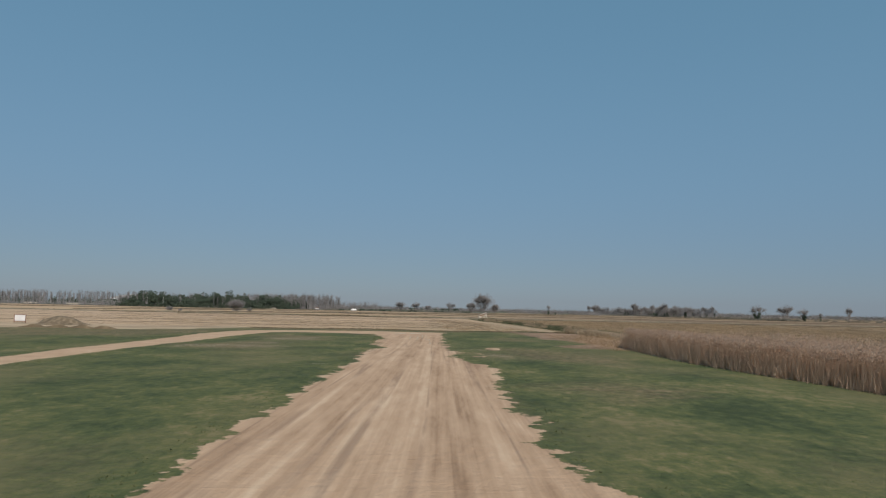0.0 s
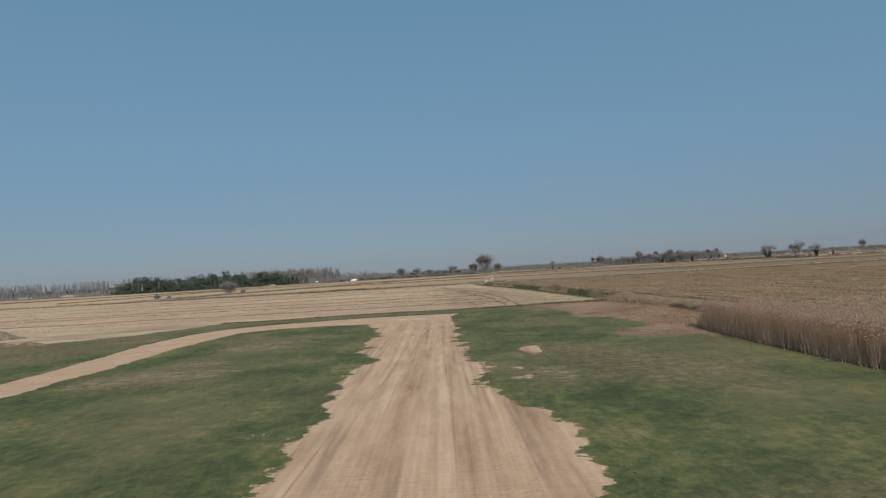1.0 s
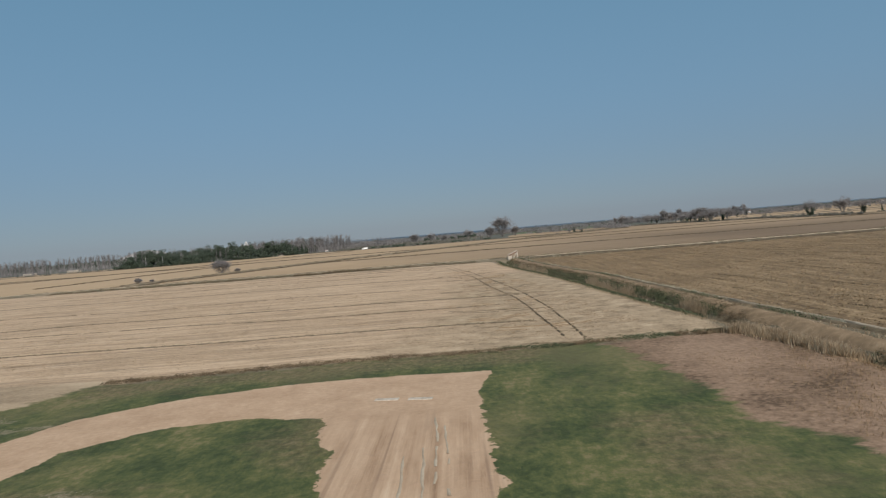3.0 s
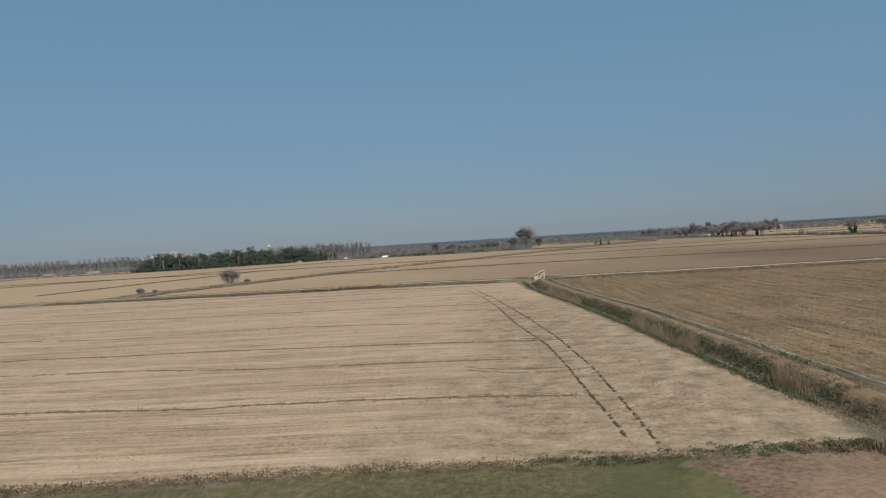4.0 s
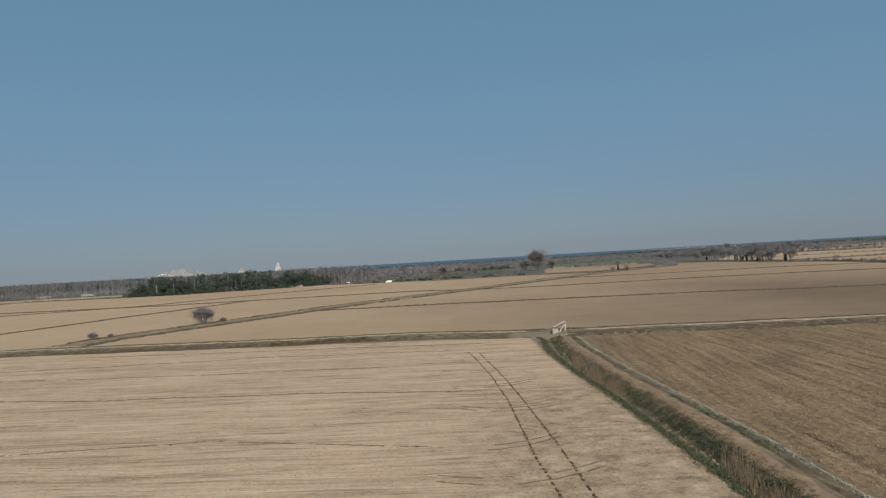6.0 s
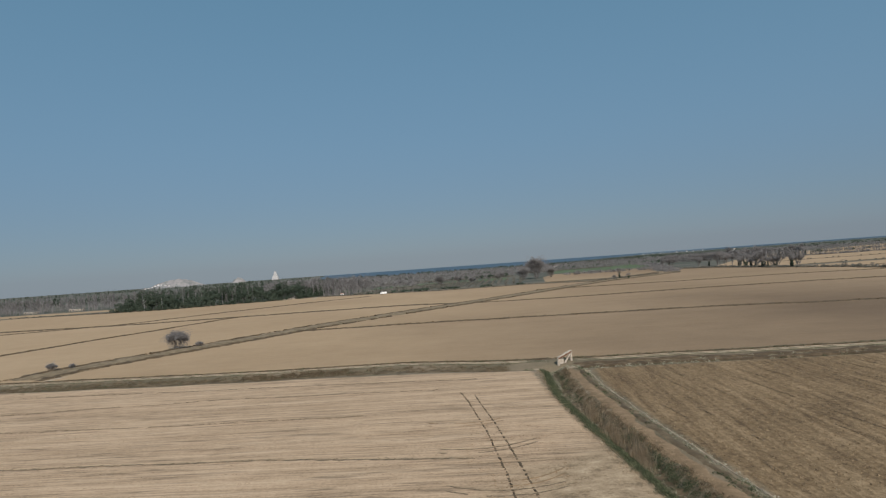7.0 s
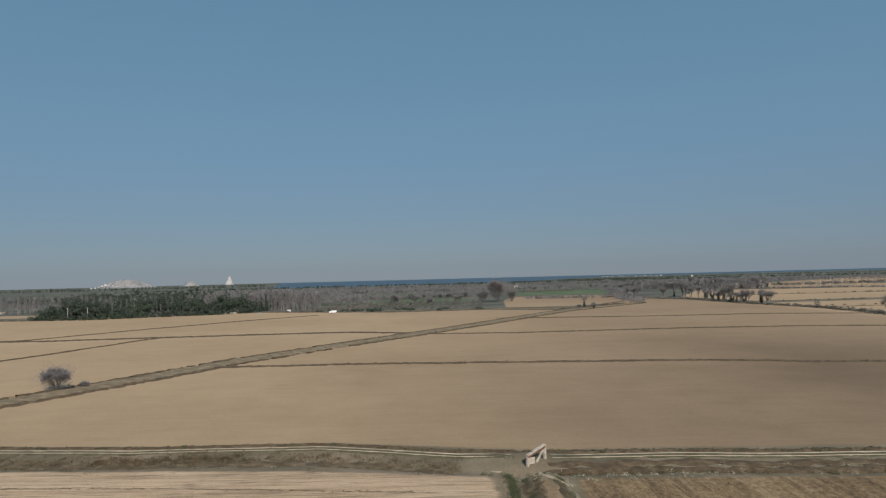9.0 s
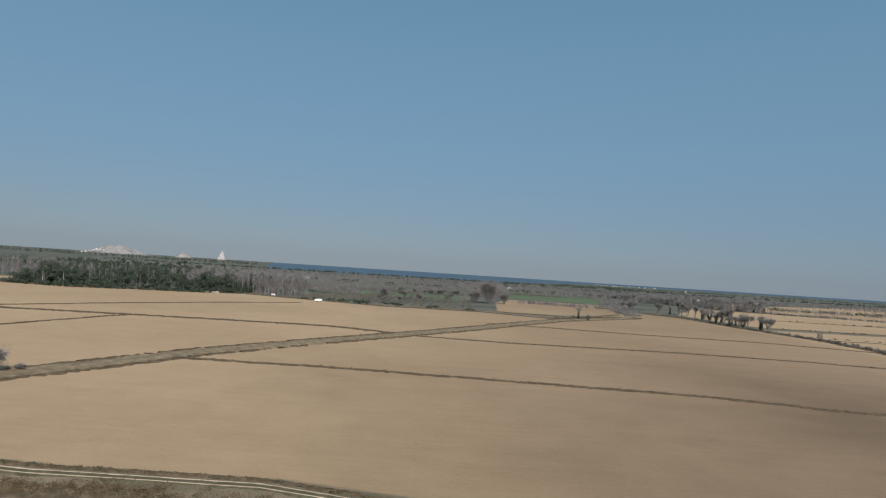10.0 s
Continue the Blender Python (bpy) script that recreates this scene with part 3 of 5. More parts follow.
# ---- strips: bunds, ditches, tracks and furrows ----
def strip(name, pts, width, material, label, category, lift=0.05, crown=0.25, step=3.0, rough=0.3, gaps=0.0, beat=0.25):
    """A long low band laid along a line, uneven in width and height."""
    pts = dense(pts, step)
    verts, faces = [], []
    k = 5
    for i, (x, y) in enumerate(pts):
        x1, y1 = pts[min(i + 1, len(pts) - 1)]
        x0, y0 = pts[max(i - 1, 0)]
        l = math.hypot(x1 - x0, y1 - y0) or 1
        nx, ny = -(y1 - y0) / l, (x1 - x0) / l
        w = width * (1 + rough * rng.uniform(-1, 1))
        off = width * rough * 0.5 * rng.uniform(-1, 1)
        ends = min(1.0, i / 3, (len(pts) - 1 - i) / 3)
        for j in range(k):
            s = (j / (k - 1) - 0.5)
            px, py = x + nx * (s * w + off), y + ny * (s * w + off)
            up = crown * (1 - (2 * s) ** 2) * rng.uniform(0.4, 1.2)
            verts.append((px, py, (lift + up) * ends - 0.12 * (1 - ends) - (0.12 if j in (0, k - 1) else 0)))
    v = np.array(verts)
    v[:, 2] += height(v[:, 0], v[:, 1])
    for i in range(len(pts) - 1):
        if gaps and noise.noise((pts[i][0] * beat, pts[i][1] * beat, 1.5)) < gaps - 0.5:
            continue
        for j in range(k - 1):
            a = i * k + j
            faces.append((a, a + 1, a + k + 1, a + k))
    return thing(name, mesh_from(name, v, faces, True), material, label, category, kind="structure")


def blades(points, tall, wide, lean=0.3, count=3, spread=0.15):
    """Tapering blades of grass or reed standing on spots of the ground."""
    p = np.repeat(np.asarray(points, float), count, axis=0)
    n = len(p)
    p[:, :2] += rng.normal(0, spread, (n, 2))
    z = height(p[:, 0], p[:, 1])
    a = rng.uniform(0, 2 * np.pi, n)
    h = tall * rng.uniform(0.55, 1.15, n)
    w = wide * rng.uniform(0.6, 1.4, n) / 2
    base = np.column_stack([p[:, 0], p[:, 1], z - 0.02])
    side = np.column_stack([np.cos(a) * w, np.sin(a) * w, np.zeros(n)])
    tip = base + np.column_stack([rng.normal(0, lean, n) * h, rng.normal(0, lean, n) * h, h])
    return np.stack([base - side, base + side, tip], 1)


def tufts(points, radius, tall, size, count):
    """Leafy clumps: many small leaves in a low heap round each spot."""
    p = np.repeat(np.asarray(points, float), count, axis=0)
    n = len(p)
    a, r = rng.uniform(0, 2 * np.pi, n), radius * np.sqrt(rng.uniform(0, 1, n))
    x, y = p[:, 0] + r * np.cos(a), p[:, 1] + r * np.sin(a)
    z = height(x, y) + tall * rng.uniform(0.02, 1, n) * (1.1 - (r / radius) ** 2)
    c = np.column_stack([x, y, z])
    return leaves(c, size)


def mats(points, spread, size, count):
    """Flat scattered scraps lying on the ground round each spot."""
    p = np.repeat(np.asarray(points, float), count, axis=0)
    p = p + rng.normal(0, spread, p.shape) * np.array([1.3, 0.7])
    return leaves(np.column_stack([p, height(p[:, 0], p[:, 1]) + 0.035]), size, np.tile((0.0, 0.0, 1.0), (len(p), 1)))


def leaves(c, size, face=None):
    """Small leaf triangles at the given places, turned at random or roughly facing a way."""
    n = len(c)
    u = rng.normal(0, 1, (n, 3))
    if face is not None:
        u = np.cross(face + rng.normal(0, 0.3, (n, 3)), u)
    u /= np.linalg.norm(u, axis=1)[:, None]
    v = np.cross(u, rng.normal(0, 1, (n, 3)) if face is None else face + rng.normal(0, 0.3, (n, 3)))
    v /= np.linalg.norm(v, axis=1)[:, None] + 1e-9
    s = size * rng.uniform(0.5, 1.3, n)[:, None]
    return np.stack([c - u * s * 0.6 - v * s * 0.35, c + u * s * 0.6 - v * s * 0.2, c + v * s * 0.7], 1)


def lumps(points, size):
    """Small uneven eight-sided clods resting on the ground."""
    n = len(points)
    axes = np.array([(1, 0, 0), (0, 1, 0), (-1, 0, 0), (0, -1, 0), (0, 0, 1), (0, 0, -1)], float)
    faces = np.array([(0, 1, 4), (1, 2, 4), (2, 3, 4), (3, 0, 4), (1, 0, 5), (2, 1, 5), (3, 2, 5), (0, 3, 5)])
    v = axes[None] * (size * rng.uniform(0.4, 1.0, (n, 1, 1))) * rng.uniform(0.6, 1.2, (n, 6, 1)) + rng.normal(0, size * 0.12, (n, 6, 3))
    a = rng.uniform(0, 6.283, n)
    x, y = v[..., 0] * np.cos(a)[:, None] - v[..., 1] * np.sin(a)[:, None], v[..., 0] * np.sin(a)[:, None] + v[..., 1] * np.cos(a)[:, None]
    v = np.stack([x + points[:, :1], y + points[:, 1:2], v[..., 2] * 0.75 + height(points[:, 0], points[:, 1])[:, None] + size * 0.15], -1)
    return v[:, faces].reshape(-1, 3, 3)


def patchy(p, scale=0.09, least=0.0):
    """The spots that a slow noise leaves standing, in clumps."""
    return p[np.array([noise.noise((x * scale, y * scale, 6.0)) for x, y in p]) + rng.normal(0, 0.15, len(p)) > least]


def noise_rows(p):
    """A slow noise drawn out along the rows of the stubble."""
    return np.array([noise.noise((x * 0.02, (y + 0.07 * x) * 0.45, 2.0)) for x, y in p])


def in_plot(poly, n, jitter=0.0):
    xs, ys = [p[0] for p in poly], [p[1] for p in poly]
    x, y = rng.uniform(min(xs), max(xs), n), rng.uniform(min(ys), max(ys), n)
    keep = inside_distance(x, y, poly) > jitter
    return np.column_stack([x[keep], y[keep]])


def along(pts, n, side, spread):
    """Spots scattered along a line, shifted to one side."""
    d = np.array(dense(pts, 1.0))
    i = rng.integers(0, len(d) - 1, n)
    t = d[i + 1] - d[i]
    t /= np.linalg.norm(t, axis=1)[:, None] + 1e-9
    q = d[i] + t * rng.uniform(0, 1, (n, 1))
    return q + np.column_stack([t[:, 1], -t[:, 0]]) * (side + rng.normal(0, spread, n))[:, None]


strip("dike_track", DIKE_LINE, 3.0, DIKE, "brown earth track along the top of the dike", "track", 0.06, 0.12)
strip("dike_verge", DIKE_EDGE, 1.6, BUND, "dark weedy verge on the shoulder of the dike", "verge", 0.05, 0.3, 1.5, 0.5)
strip("dike_rim", [(x + 1.5, y + 1) for x, y in DIKE_EDGE], 0.28, TRACK, "pale dry rim between the dike and the ploughed field", "verge", 0.05, 0.18, 1.5, 0.6)
for line in (ROAD_WEST, ROAD_EAST):
    strip("road_grass", [(x, y - 0.3) for x, y in line], 4.6, ROAD_TURF, "short olive-brown grass between and beside the wheel tracks", "verge", 0.03, 0.06, 2.0, 0.2)
for side in (-0.95, 0.95):
    for name, line in (("farm_road", ROAD_WEST), ("farm_road", ROAD_EAST)):
        strip(name, [(x, y + side) for x, y in line], 0.36, TRACK, "pale twin wheel tracks of a farm road", "road", 0.13, 0.03, 3.0, 0.25)
for name, line in (("road_verge", ROAD_WEST), ("road_verge", ROAD_EAST)):
    strip(name, [(x, y + 3.6) for x, y in line], 2.4, DITCH_EARTH, "dark weedy verge behind the farm road", "verge", 0.05, 0.4, 1.2, 0.5)
strip("road_verge", [(x, y - 4.2) for x, y in ROAD_EAST], 3.6, DITCH_EARTH, "dark brown grass verge in front of the farm road", "verge", 0.04, 0.2, 2.0, 0.4)
strip("road_ditch", [(x, y - 7.6) for x, y in ROAD_EAST], 3.2, DITCH_EARTH, "dark weedy ditch between road and ploughed field", "ditch", 0.04, 0.5, 1.6, 0.4)
NEAR_DITCH = [(30.7, 80), (30.6, 96), (30.3, 119)]
strip("ditch_bed", NEAR_DITCH, 2.4, DITCH_EARTH, "dark bed of the ditch", "ditch", 0.04, 0.1, 1.5, 0.3)
strip("ditch_bed", DITCH[4:], 3.0, DITCH_EARTH, "dark bed of the ditch", "ditch", 0.04, 0.1, 2.0, 0.3)
strip("road_ditch", [(x, y - 8.5) for x, y in ROAD_WEST[:-1]], 4.0, BUND, "weedy dry ditch beside the farm road", "ditch", 0.04, 0.2, 2.0, 0.4)
strip("side_track", [(-144, 343), (-136, 345), (-134, 352), (-133, 360)], 2.2, TRACK, "pale branch of the farm road", "track", 0.1, 0.05, 2.0)
strip("old_bund", BUND_A, 16, OLD_BUND, "broad weedy bund winding between the fields", "bund", 0.1, 0.6, 2.5, 0.18)
for side in (-7.6, 7.6):
    strip("bund_edge", [(x + side * 0.87, y - side * 0.48) for x, y in BUND_A], 3.2, DITCH_EARTH, "dark weedy shoulder of the old bund", "verge", 0.1, 0.5, 2.0, 0.6, 0.12)
strip("side_track", [(-186, 862), (-190, 875), (-196, 905), (-208, 960)], 4.0, TRACK, "pale track into the wood", "track", 0.1, 0.05, 3.0, 0.3)
FIELD_LINES = [
    ([(-98, 470), (-32, 470), (26, 465), (101, 458), (138, 446), (165, 442), (420, 418)], 2.2),
    ([(-16, 606), (44, 598), (140, 603), (211, 598), (318, 570), (420, 556)], 2.2),
    ([(-420, 640), (-255, 618), (-190, 624), (-120, 630), (-60, 632), (-16, 612)], 4.5),
    ([(-420, 560), (-267, 628), (-231, 694), (-171, 785), (-120, 845)], 2.2),
    ([(-224, 415), (-216, 460), (-207, 508), (-200, 533), (-193, 563), (-183, 610), (-176, 627)], 1.6),
    ([(40, 735), (89, 727), (155, 716), (240, 714), (308, 690)], 1.8),
    ([(-560, 905), (-400, 864), (-290, 889), (-200, 929), (-50, 866), (45, 876), (108, 836), (205, 985)], 4.0),
    ([(312, 560), (316, 690), (315, 780), (300, 855), (284, 1000), (248, 1060)], 6.0),
    ([(318, 640), (520, 600), (900, 560)], 2.5), ([(320, 780), (600, 800), (900, 790)], 2.5), ([(300, 905), (620, 925), (1000, 900)], 3.0),
    ([(110, 845), (131, 860), (160, 905), (215, 935)], 5.0), ([(62, 895), (129, 880), (190, 935)], 2.0),
    ([(330, 1080), (640, 1090), (1200, 1050)], 3.0), ([(420, 1345), (800, 1255), (1500, 1240)], 5.0),
]
for line, w in FIELD_LINES:
    strip("field_ditch", line, w * 2.0, DITCH_EARTH, "thin weedy ditch between two tan fields", "ditch", 0.05, 0.4, 1.6, 0.35)
FURROWS = [
    ([(-190, 196), (-86, 190), (-72, 191), (-51, 190), (-32, 189), (-14, 187), (10, 184)], 1.0), ([(-120, 156), (-54, 153), (-44, 153), (-30, 151), (-13, 152), (10, 149)], 0.8),
    ([(-200, 262), (-122, 257), (-74, 250), (-34, 248), (0, 243)], 0.8), ([(-200, 300), (-133, 294), (-58, 299), (-10, 296)], 0.5),
    ([(-150, 228), (-71, 213), (-38, 217), (-5, 210)], 0.4), ([(-100, 178), (-53, 176), (-30, 172), (5, 170)], 0.45), ([(-130, 280), (-70, 275), (-20, 274)], 0.4),
    ([(-120, 318), (-73, 313), (-43, 311), (0, 306)], 0.6),
]
for line, w in FURROWS:
    strip("furrow", line, w * 0.7, FURROW, "dark furrow across the stubble", "furrow", 0.03, 0.06, 1.0, 0.7, 0.0 if w > 0.75 else 0.3)
RUTS = [[(-5.8, 292.6), (-3.6, 282), (0, 258), (2.8, 234.8), (5, 205), (6.6, 192), (8.1, 180), (8.8, 165), (9.2, 150), (9.5, 142), (9.6, 135)],
        [(-2.7, 289), (1.5, 262), (4.6, 238.9), (8.0, 209.2), (10.2, 185.7), (10.9, 173.4), (11.5, 162.9), (11.6, 148), (11.5, 139), (11.4, 133)]]
for line in RUTS:
    strip("tractor_rut", line, 0.42, DITCH_EARTH, "dark curving tractor rut in the stubble", "rut", 0.03, 0.05, 0.4, 0.35, 0.4, 2.6)
for x0, y0, x1, y1 in ((-3.2, 88, -3.6, 104), (-1.9, 90, -2.5, 108), (-2.7, 94, -3.1, 110), (-4.4, 92, -4.6, 103), (-1.3, 80, -1.8, 96)):
    strip("wheel_mark", [(x0, y0), ((x0 + x1) / 2 + 0.15, (y0 + y1) / 2), (x1, y1)], 0.22, TRACK, "dull wheel mark scuffed into the bare earth", "rut", 0.015, 0.02, 0.8, 0.5, 0.3, 0.7)
for k, (x, y, turn, size) in enumerate(((3, 196, 8, 14), (4, 172, 20, 13), (2, 228, -4, 12), (6, 154, 30, 12), (0, 246, 10, 12), (-4, 262, 2, 11), (7, 184, -12, 10), (8, 215, -20, 9), (4, 161, -8, 12), (9, 143, 12, 11), (1, 208, 14, 13), (6, 232, 24, 8))):
    a = radians(turn)
    arc = [(x + u * math.cos(a) - size * 0.28 * (u / size) ** 2 * math.sin(a), y + u * math.sin(a) + size * 0.55 * (u / size) ** 2) for u in np.linspace(-size * 0.7, size * 0.75, 7)]
    for shift in (0.0, 1.9):
        strip("tractor_rut", [(px, py + shift) for px, py in arc], 0.36, DIKE if k % 2 else FURROW, "shallow tractor rut turning at the headland", "rut", 0.02, 0.05, 0.7, 0.4, 0.3)


def stuff(name, tri, material, label, category):
    return thing(name, tris_mesh(name, tri), material, label, category, kind="stuff")


# ---- low plants ----
grass_spots = in_plot([p for p in TURF], 90000)
keep = (inside_distance(grass_spots[:, 0], grass_spots[:, 1], STRIP) < -0.2) & (grass_spots[:, 0] > -45) & (grass_spots[:, 1] > 8)
dryness = lambda p: np.max([inside_distance(p[:, 0], p[:, 1], q) for q in DRY], axis=0) + rng.normal(0, 1.2, len(p))
grass_spots = grass_spots[keep]
grass_spots = grass_spots[dryness(grass_spots) < -0.3]
stuff("turf_grass", blades(grass_spots[::2], 0.035, 0.09, 2.2, 3, 0.18), GRASS, "short tufts of green and dry grass", "grass")
lush = in_plot([(-32, 8), (-32, 70), (23, 70), (24, 8)], 40000)
lush = lush[(inside_distance(lush[:, 0], lush[:, 1], STRIP) < -0.3) & (np.array([noise.noise((x * 0.5, y * 0.5, 7.0)) for x, y in lush]) > 0.05)]
lush = lush[dryness(lush) < -0.8]
stuff("grass_tufts", blades(lush, 0.03, 0.06, 2.2, 5, 0.2), LUSH, "lush tufts of fresh green grass in the turf", "grass")
edge = in_plot(TURF, 60000)
d = inside_distance(edge[:, 0], edge[:, 1], STRIP)
edge = edge[(d < -0.1) & (d > -1.5)]
stuff("edge_grass", blades(edge[::2], 0.07, 0.09, 1.3, 3, 0.18), GRASS, "ragged grass along the edge of the bare earth", "grass")
pale = np.concatenate([np.column_stack([rng.normal(x, a * 0.5, int(14 * a * b) + 6), rng.normal(y, b * 0.5, int(14 * a * b) + 6)]) for x, y, a, b in LITTERED])
stuff("pale_clumps", mats(pale, 0.3, 0.045, 12), LITTER, "pale dry litter lying in the turf", "dry litter")
stub = in_plot([(-70, 131), (20, 133), (19, 165), (15, 215), (-70, 215)], 60000)
stuff("stubble", blades(stub[::2], 0.09, 0.07, 0.8, 2, 0.2), STRAW, "cut straw stubble standing in the field", "stubble")
lines = in_plot([(-110, 134), (18, 136), (17, 175), (13, 225), (9, 300), (-110, 300)], 230000)
v = lines[:, 1] + 0.065 * lines[:, 0]
lines[:, 1] = np.round(v / 2.1) * 2.1 - 0.065 * lines[:, 0] + rng.normal(0, 0.13, len(lines))
gap = np.array([noise.noise((x * 0.16, np.round(k / 2.1) * 2.7, 9.0)) for (x, y), k in zip(lines, v)])
lines = lines[gap > 0.05]
stuff("stubble_rows", blades(lines[::4], 0.14, 0.07, 0.8, 1, 0.05), CLOD, "dark drilled rows of cut stalks in the stubble", "stubble")
scuffs = in_plot([(1, 140), (20, 139), (18, 165), (13, 215), (8, 262), (-4, 262), (-1, 215)], 26000)
scuffs = scuffs[np.array([noise.noise((0.35 * x + 0.12 * y, 0.5 * y - 0.2 * x, 4.0)) for x, y in scuffs]) > 0.12]
stuff("headland_clods", leaves(np.column_stack([scuffs, height(scuffs[:, 0], scuffs[:, 1]) + 0.03]), 0.1), DIKE, "scuffed brown clods on the worn headland of the stubble", "clods")
near_plough = [(39.4, 70), (36.5, 134), (34.4, 162), (33.2, 190), (31.8, 214), (26.8, 262), (24.6, 308), (120, 306), (120, 70)]
clods = in_plot(near_plough, 110000)
clods[:, 0] = np.round((clods[:, 0] + 0.1 * clods[:, 1]) / 1.1) * 1.1 - 0.1 * clods[:, 1] + rng.normal(0, 0.22, len(clods))
clods = np.column_stack([clods, height(clods[:, 0], clods[:, 1]) + 0.03])
stuff("clods", leaves(clods[::2], 0.16), CLOD, "dark turned clods in the ploughed rows", "clods")
dashes = in_plot([(39.2, 75), (36.5, 125), (34.4, 162), (33.2, 190), (31.8, 214), (26.8, 262), (24.6, 308), (170, 304), (170, 75)], 150000)
c = dashes[:, 0] + 0.1 * dashes[:, 1]
dashes[:, 0] = np.round(c / 4.4) * 4.4 - 0.1 * dashes[:, 1] + rng.normal(0, 0.1, len(dashes))
gap = np.array([noise.noise((np.round(v / 4.4) * 3.7, y * 0.07, 4.0)) for v, y in zip(c, dashes[:, 1])])
dashes = dashes[gap > 0.16]
stuff("furrow_clods", leaves(np.column_stack([dashes, height(dashes[:, 0], dashes[:, 1]) + 0.04]), 0.2), FURROW, "broken dark furrows of heavy clods in the ploughed field", "clods")
lump_spots = np.concatenate([clods[::9, :2] + rng.normal(0, 0.15, (len(clods[::9]), 2)), dashes[::7] + rng.normal(0, 0.3, (len(dashes[::7]), 2))])
stuff("heavy_clods", lumps(lump_spots, 0.2), CLOD, "heavy turned clods of soil in the ploughed field", "clods")
stuff("pale_clods", leaves(clods[1::4], 0.11), PALE_REED, "pale dry clods and straw in the ploughed rows", "clods")
wide_plough = in_plot([(40, 30), (36.5, 134), (33.2, 190), (26.8, 262), (24.6, 308), (300, 300), (300, 30)], 110000)
stuff("plough_straw", blades(wide_plough, 0.22, 0.06, 0.22, 1, 0.1), PALE_REED, "thin pale stalks standing in the ploughed field", "straw")
rowed = in_plot(STUBBLE, 120000)
rowed = rowed[(rowed[:, 0] > -130) & (noise_rows(rowed) > 0.1)]
stuff("straw_rows", blades(rowed, 0.1, 0.12, 1.2, 2, 0.3), STRAW, "long rows of cut straw lying in the stubble", "straw")
mud = in_plot(MARSH, 9000)
stuff("marsh_plants", blades(mud[(mud[:, 0] > 18) & (mud[:, 1] < 122)][::2], 0.13, 0.05, 1.2, 4, 0.3), DIKE, "low dry red-brown marsh plants", "marsh plants")

# ---- reeds ----
REED_BED = [(25.6, 10), (24.8, 36), (23.6, 44), (22.6, 50), (22, 58), (21.9, 66), (21.8, 73), (21.9, 79), (22.4, 83.5), (27, 84), (33, 82), (35, 60), (36, 10)]
REED_FRONT = [(25.8, 10), (25, 36), (23.8, 44), (22.8, 50), (22.2, 58), (22.1, 66), (22, 73), (22.1, 79), (22.6, 83)]
spots = np.concatenate([in_plot(REED_BED, 26000), along(REED_FRONT, 8000, 0.35, 0.35)])
near_face = along(REED_FRONT, 6000, 0.1, 0.3)
stuff("reed_bed", np.concatenate([blades(spots, 2.1, 0.022, 0.08, 2, 0.3), blades(spots, 1.8, 0.024, 0.14, 1, 0.35), blades(spots, 1.5, 0.03, 0.26, 1, 0.4)]), REED, "tall dry brown reeds beside the turf", "reeds")
stuff("reed_foot", blades(np.repeat(near_face, 2, axis=0), 0.9, 0.03, 0.35, 3, 0.3), REED, "short broken reeds along the edge of the reed bed", "reeds")
tops = np.column_stack([spots, height(spots[:, 0], spots[:, 1]) + rng.uniform(1.5, 2.2, len(spots))])
sides = np.column_stack([spots, height(spots[:, 0], spots[:, 1]) + rng.uniform(0.5, 1.9, len(spots))])
stuff("reed_plumes", leaves(np.repeat(tops, 3, axis=0) + rng.normal(0, 0.13, (3 * len(tops), 3)), 0.09), PLUME, "feathery brown plumes on the tall reeds", "reeds")
stuff("reed_leaves", leaves(np.repeat(sides, 2, axis=0) + rng.normal(0, 0.2, (2 * len(sides), 3)), 0.085), REED, "dry narrow leaves along the reed stems", "reeds")
patches = [(26, 176, 0.9, 3.5), (25.2, 188, 0.9, 5), (24.9, 198, 0.9, 4), (20.4, 241, 1.0, 5), (19.0, 254, 0.9, 6), (17.8, 268, 0.9, 5), (28, 151, 0.8, 3)]
pr = np.concatenate([np.column_stack([rng.normal(x, a * 0.55, 150), rng.normal(y, b * 0.6, 150)]) for x, y, a, b in patches])
stuff("ditch_reeds", blades(pr, 1.5, 0.06, 0.16, 5, 0.25), PALE_REED, "clumps of pale dry reeds along the ditch", "reeds")
stuff("ditch_reed_plumes", leaves(np.column_stack([pr, height(pr[:, 0], pr[:, 1]) + rng.uniform(0.9, 1.5, len(pr))]), 0.1), PALE_REED, "pale plumes on the ditch reeds", "reeds")

row = along([(25.6, 131), (27.2, 128), (28.2, 123), (28.9, 117)], 1100, 0, 0.55)
stuff("ditch_straw", blades(row, 1.0, 0.085, 0.35, 8, 0.3), STRAW, "low band of pale straw-coloured reeds in the ditch", "reeds")
bank = along(DITCH[:4], 1500, -1.7, 0.5)
stuff("bank_stalks", blades(bank[bank[:, 1] > 84], 0.22, 0.04, 0.7, 4, 0.3), DIKE, "dry reddish stalks on the lip of the ditch", "grass")
dead = np.concatenate([along([(29.6, 147), (29.4, 134)], 110, 0, 0.6), along([(25, 131.6), (22, 131)], 60, 0, 0.4)])
stuff("ditch_scrub", tufts(dead, 0.6, 0.35, 0.1, 34), BUND, "dark dead scrub at the end of the ditch", "scrub")
stalks = in_plot([(20, 80), (19, 100), (24, 118), (28.5, 124), (29, 96), (29, 80)], 1500)
stuff("marsh_stalks", blades(stalks, 0.28, 0.035, 0.5, 4, 0.3), DIKE, "thin dead brown stalks on the marsh ground", "marsh plants")


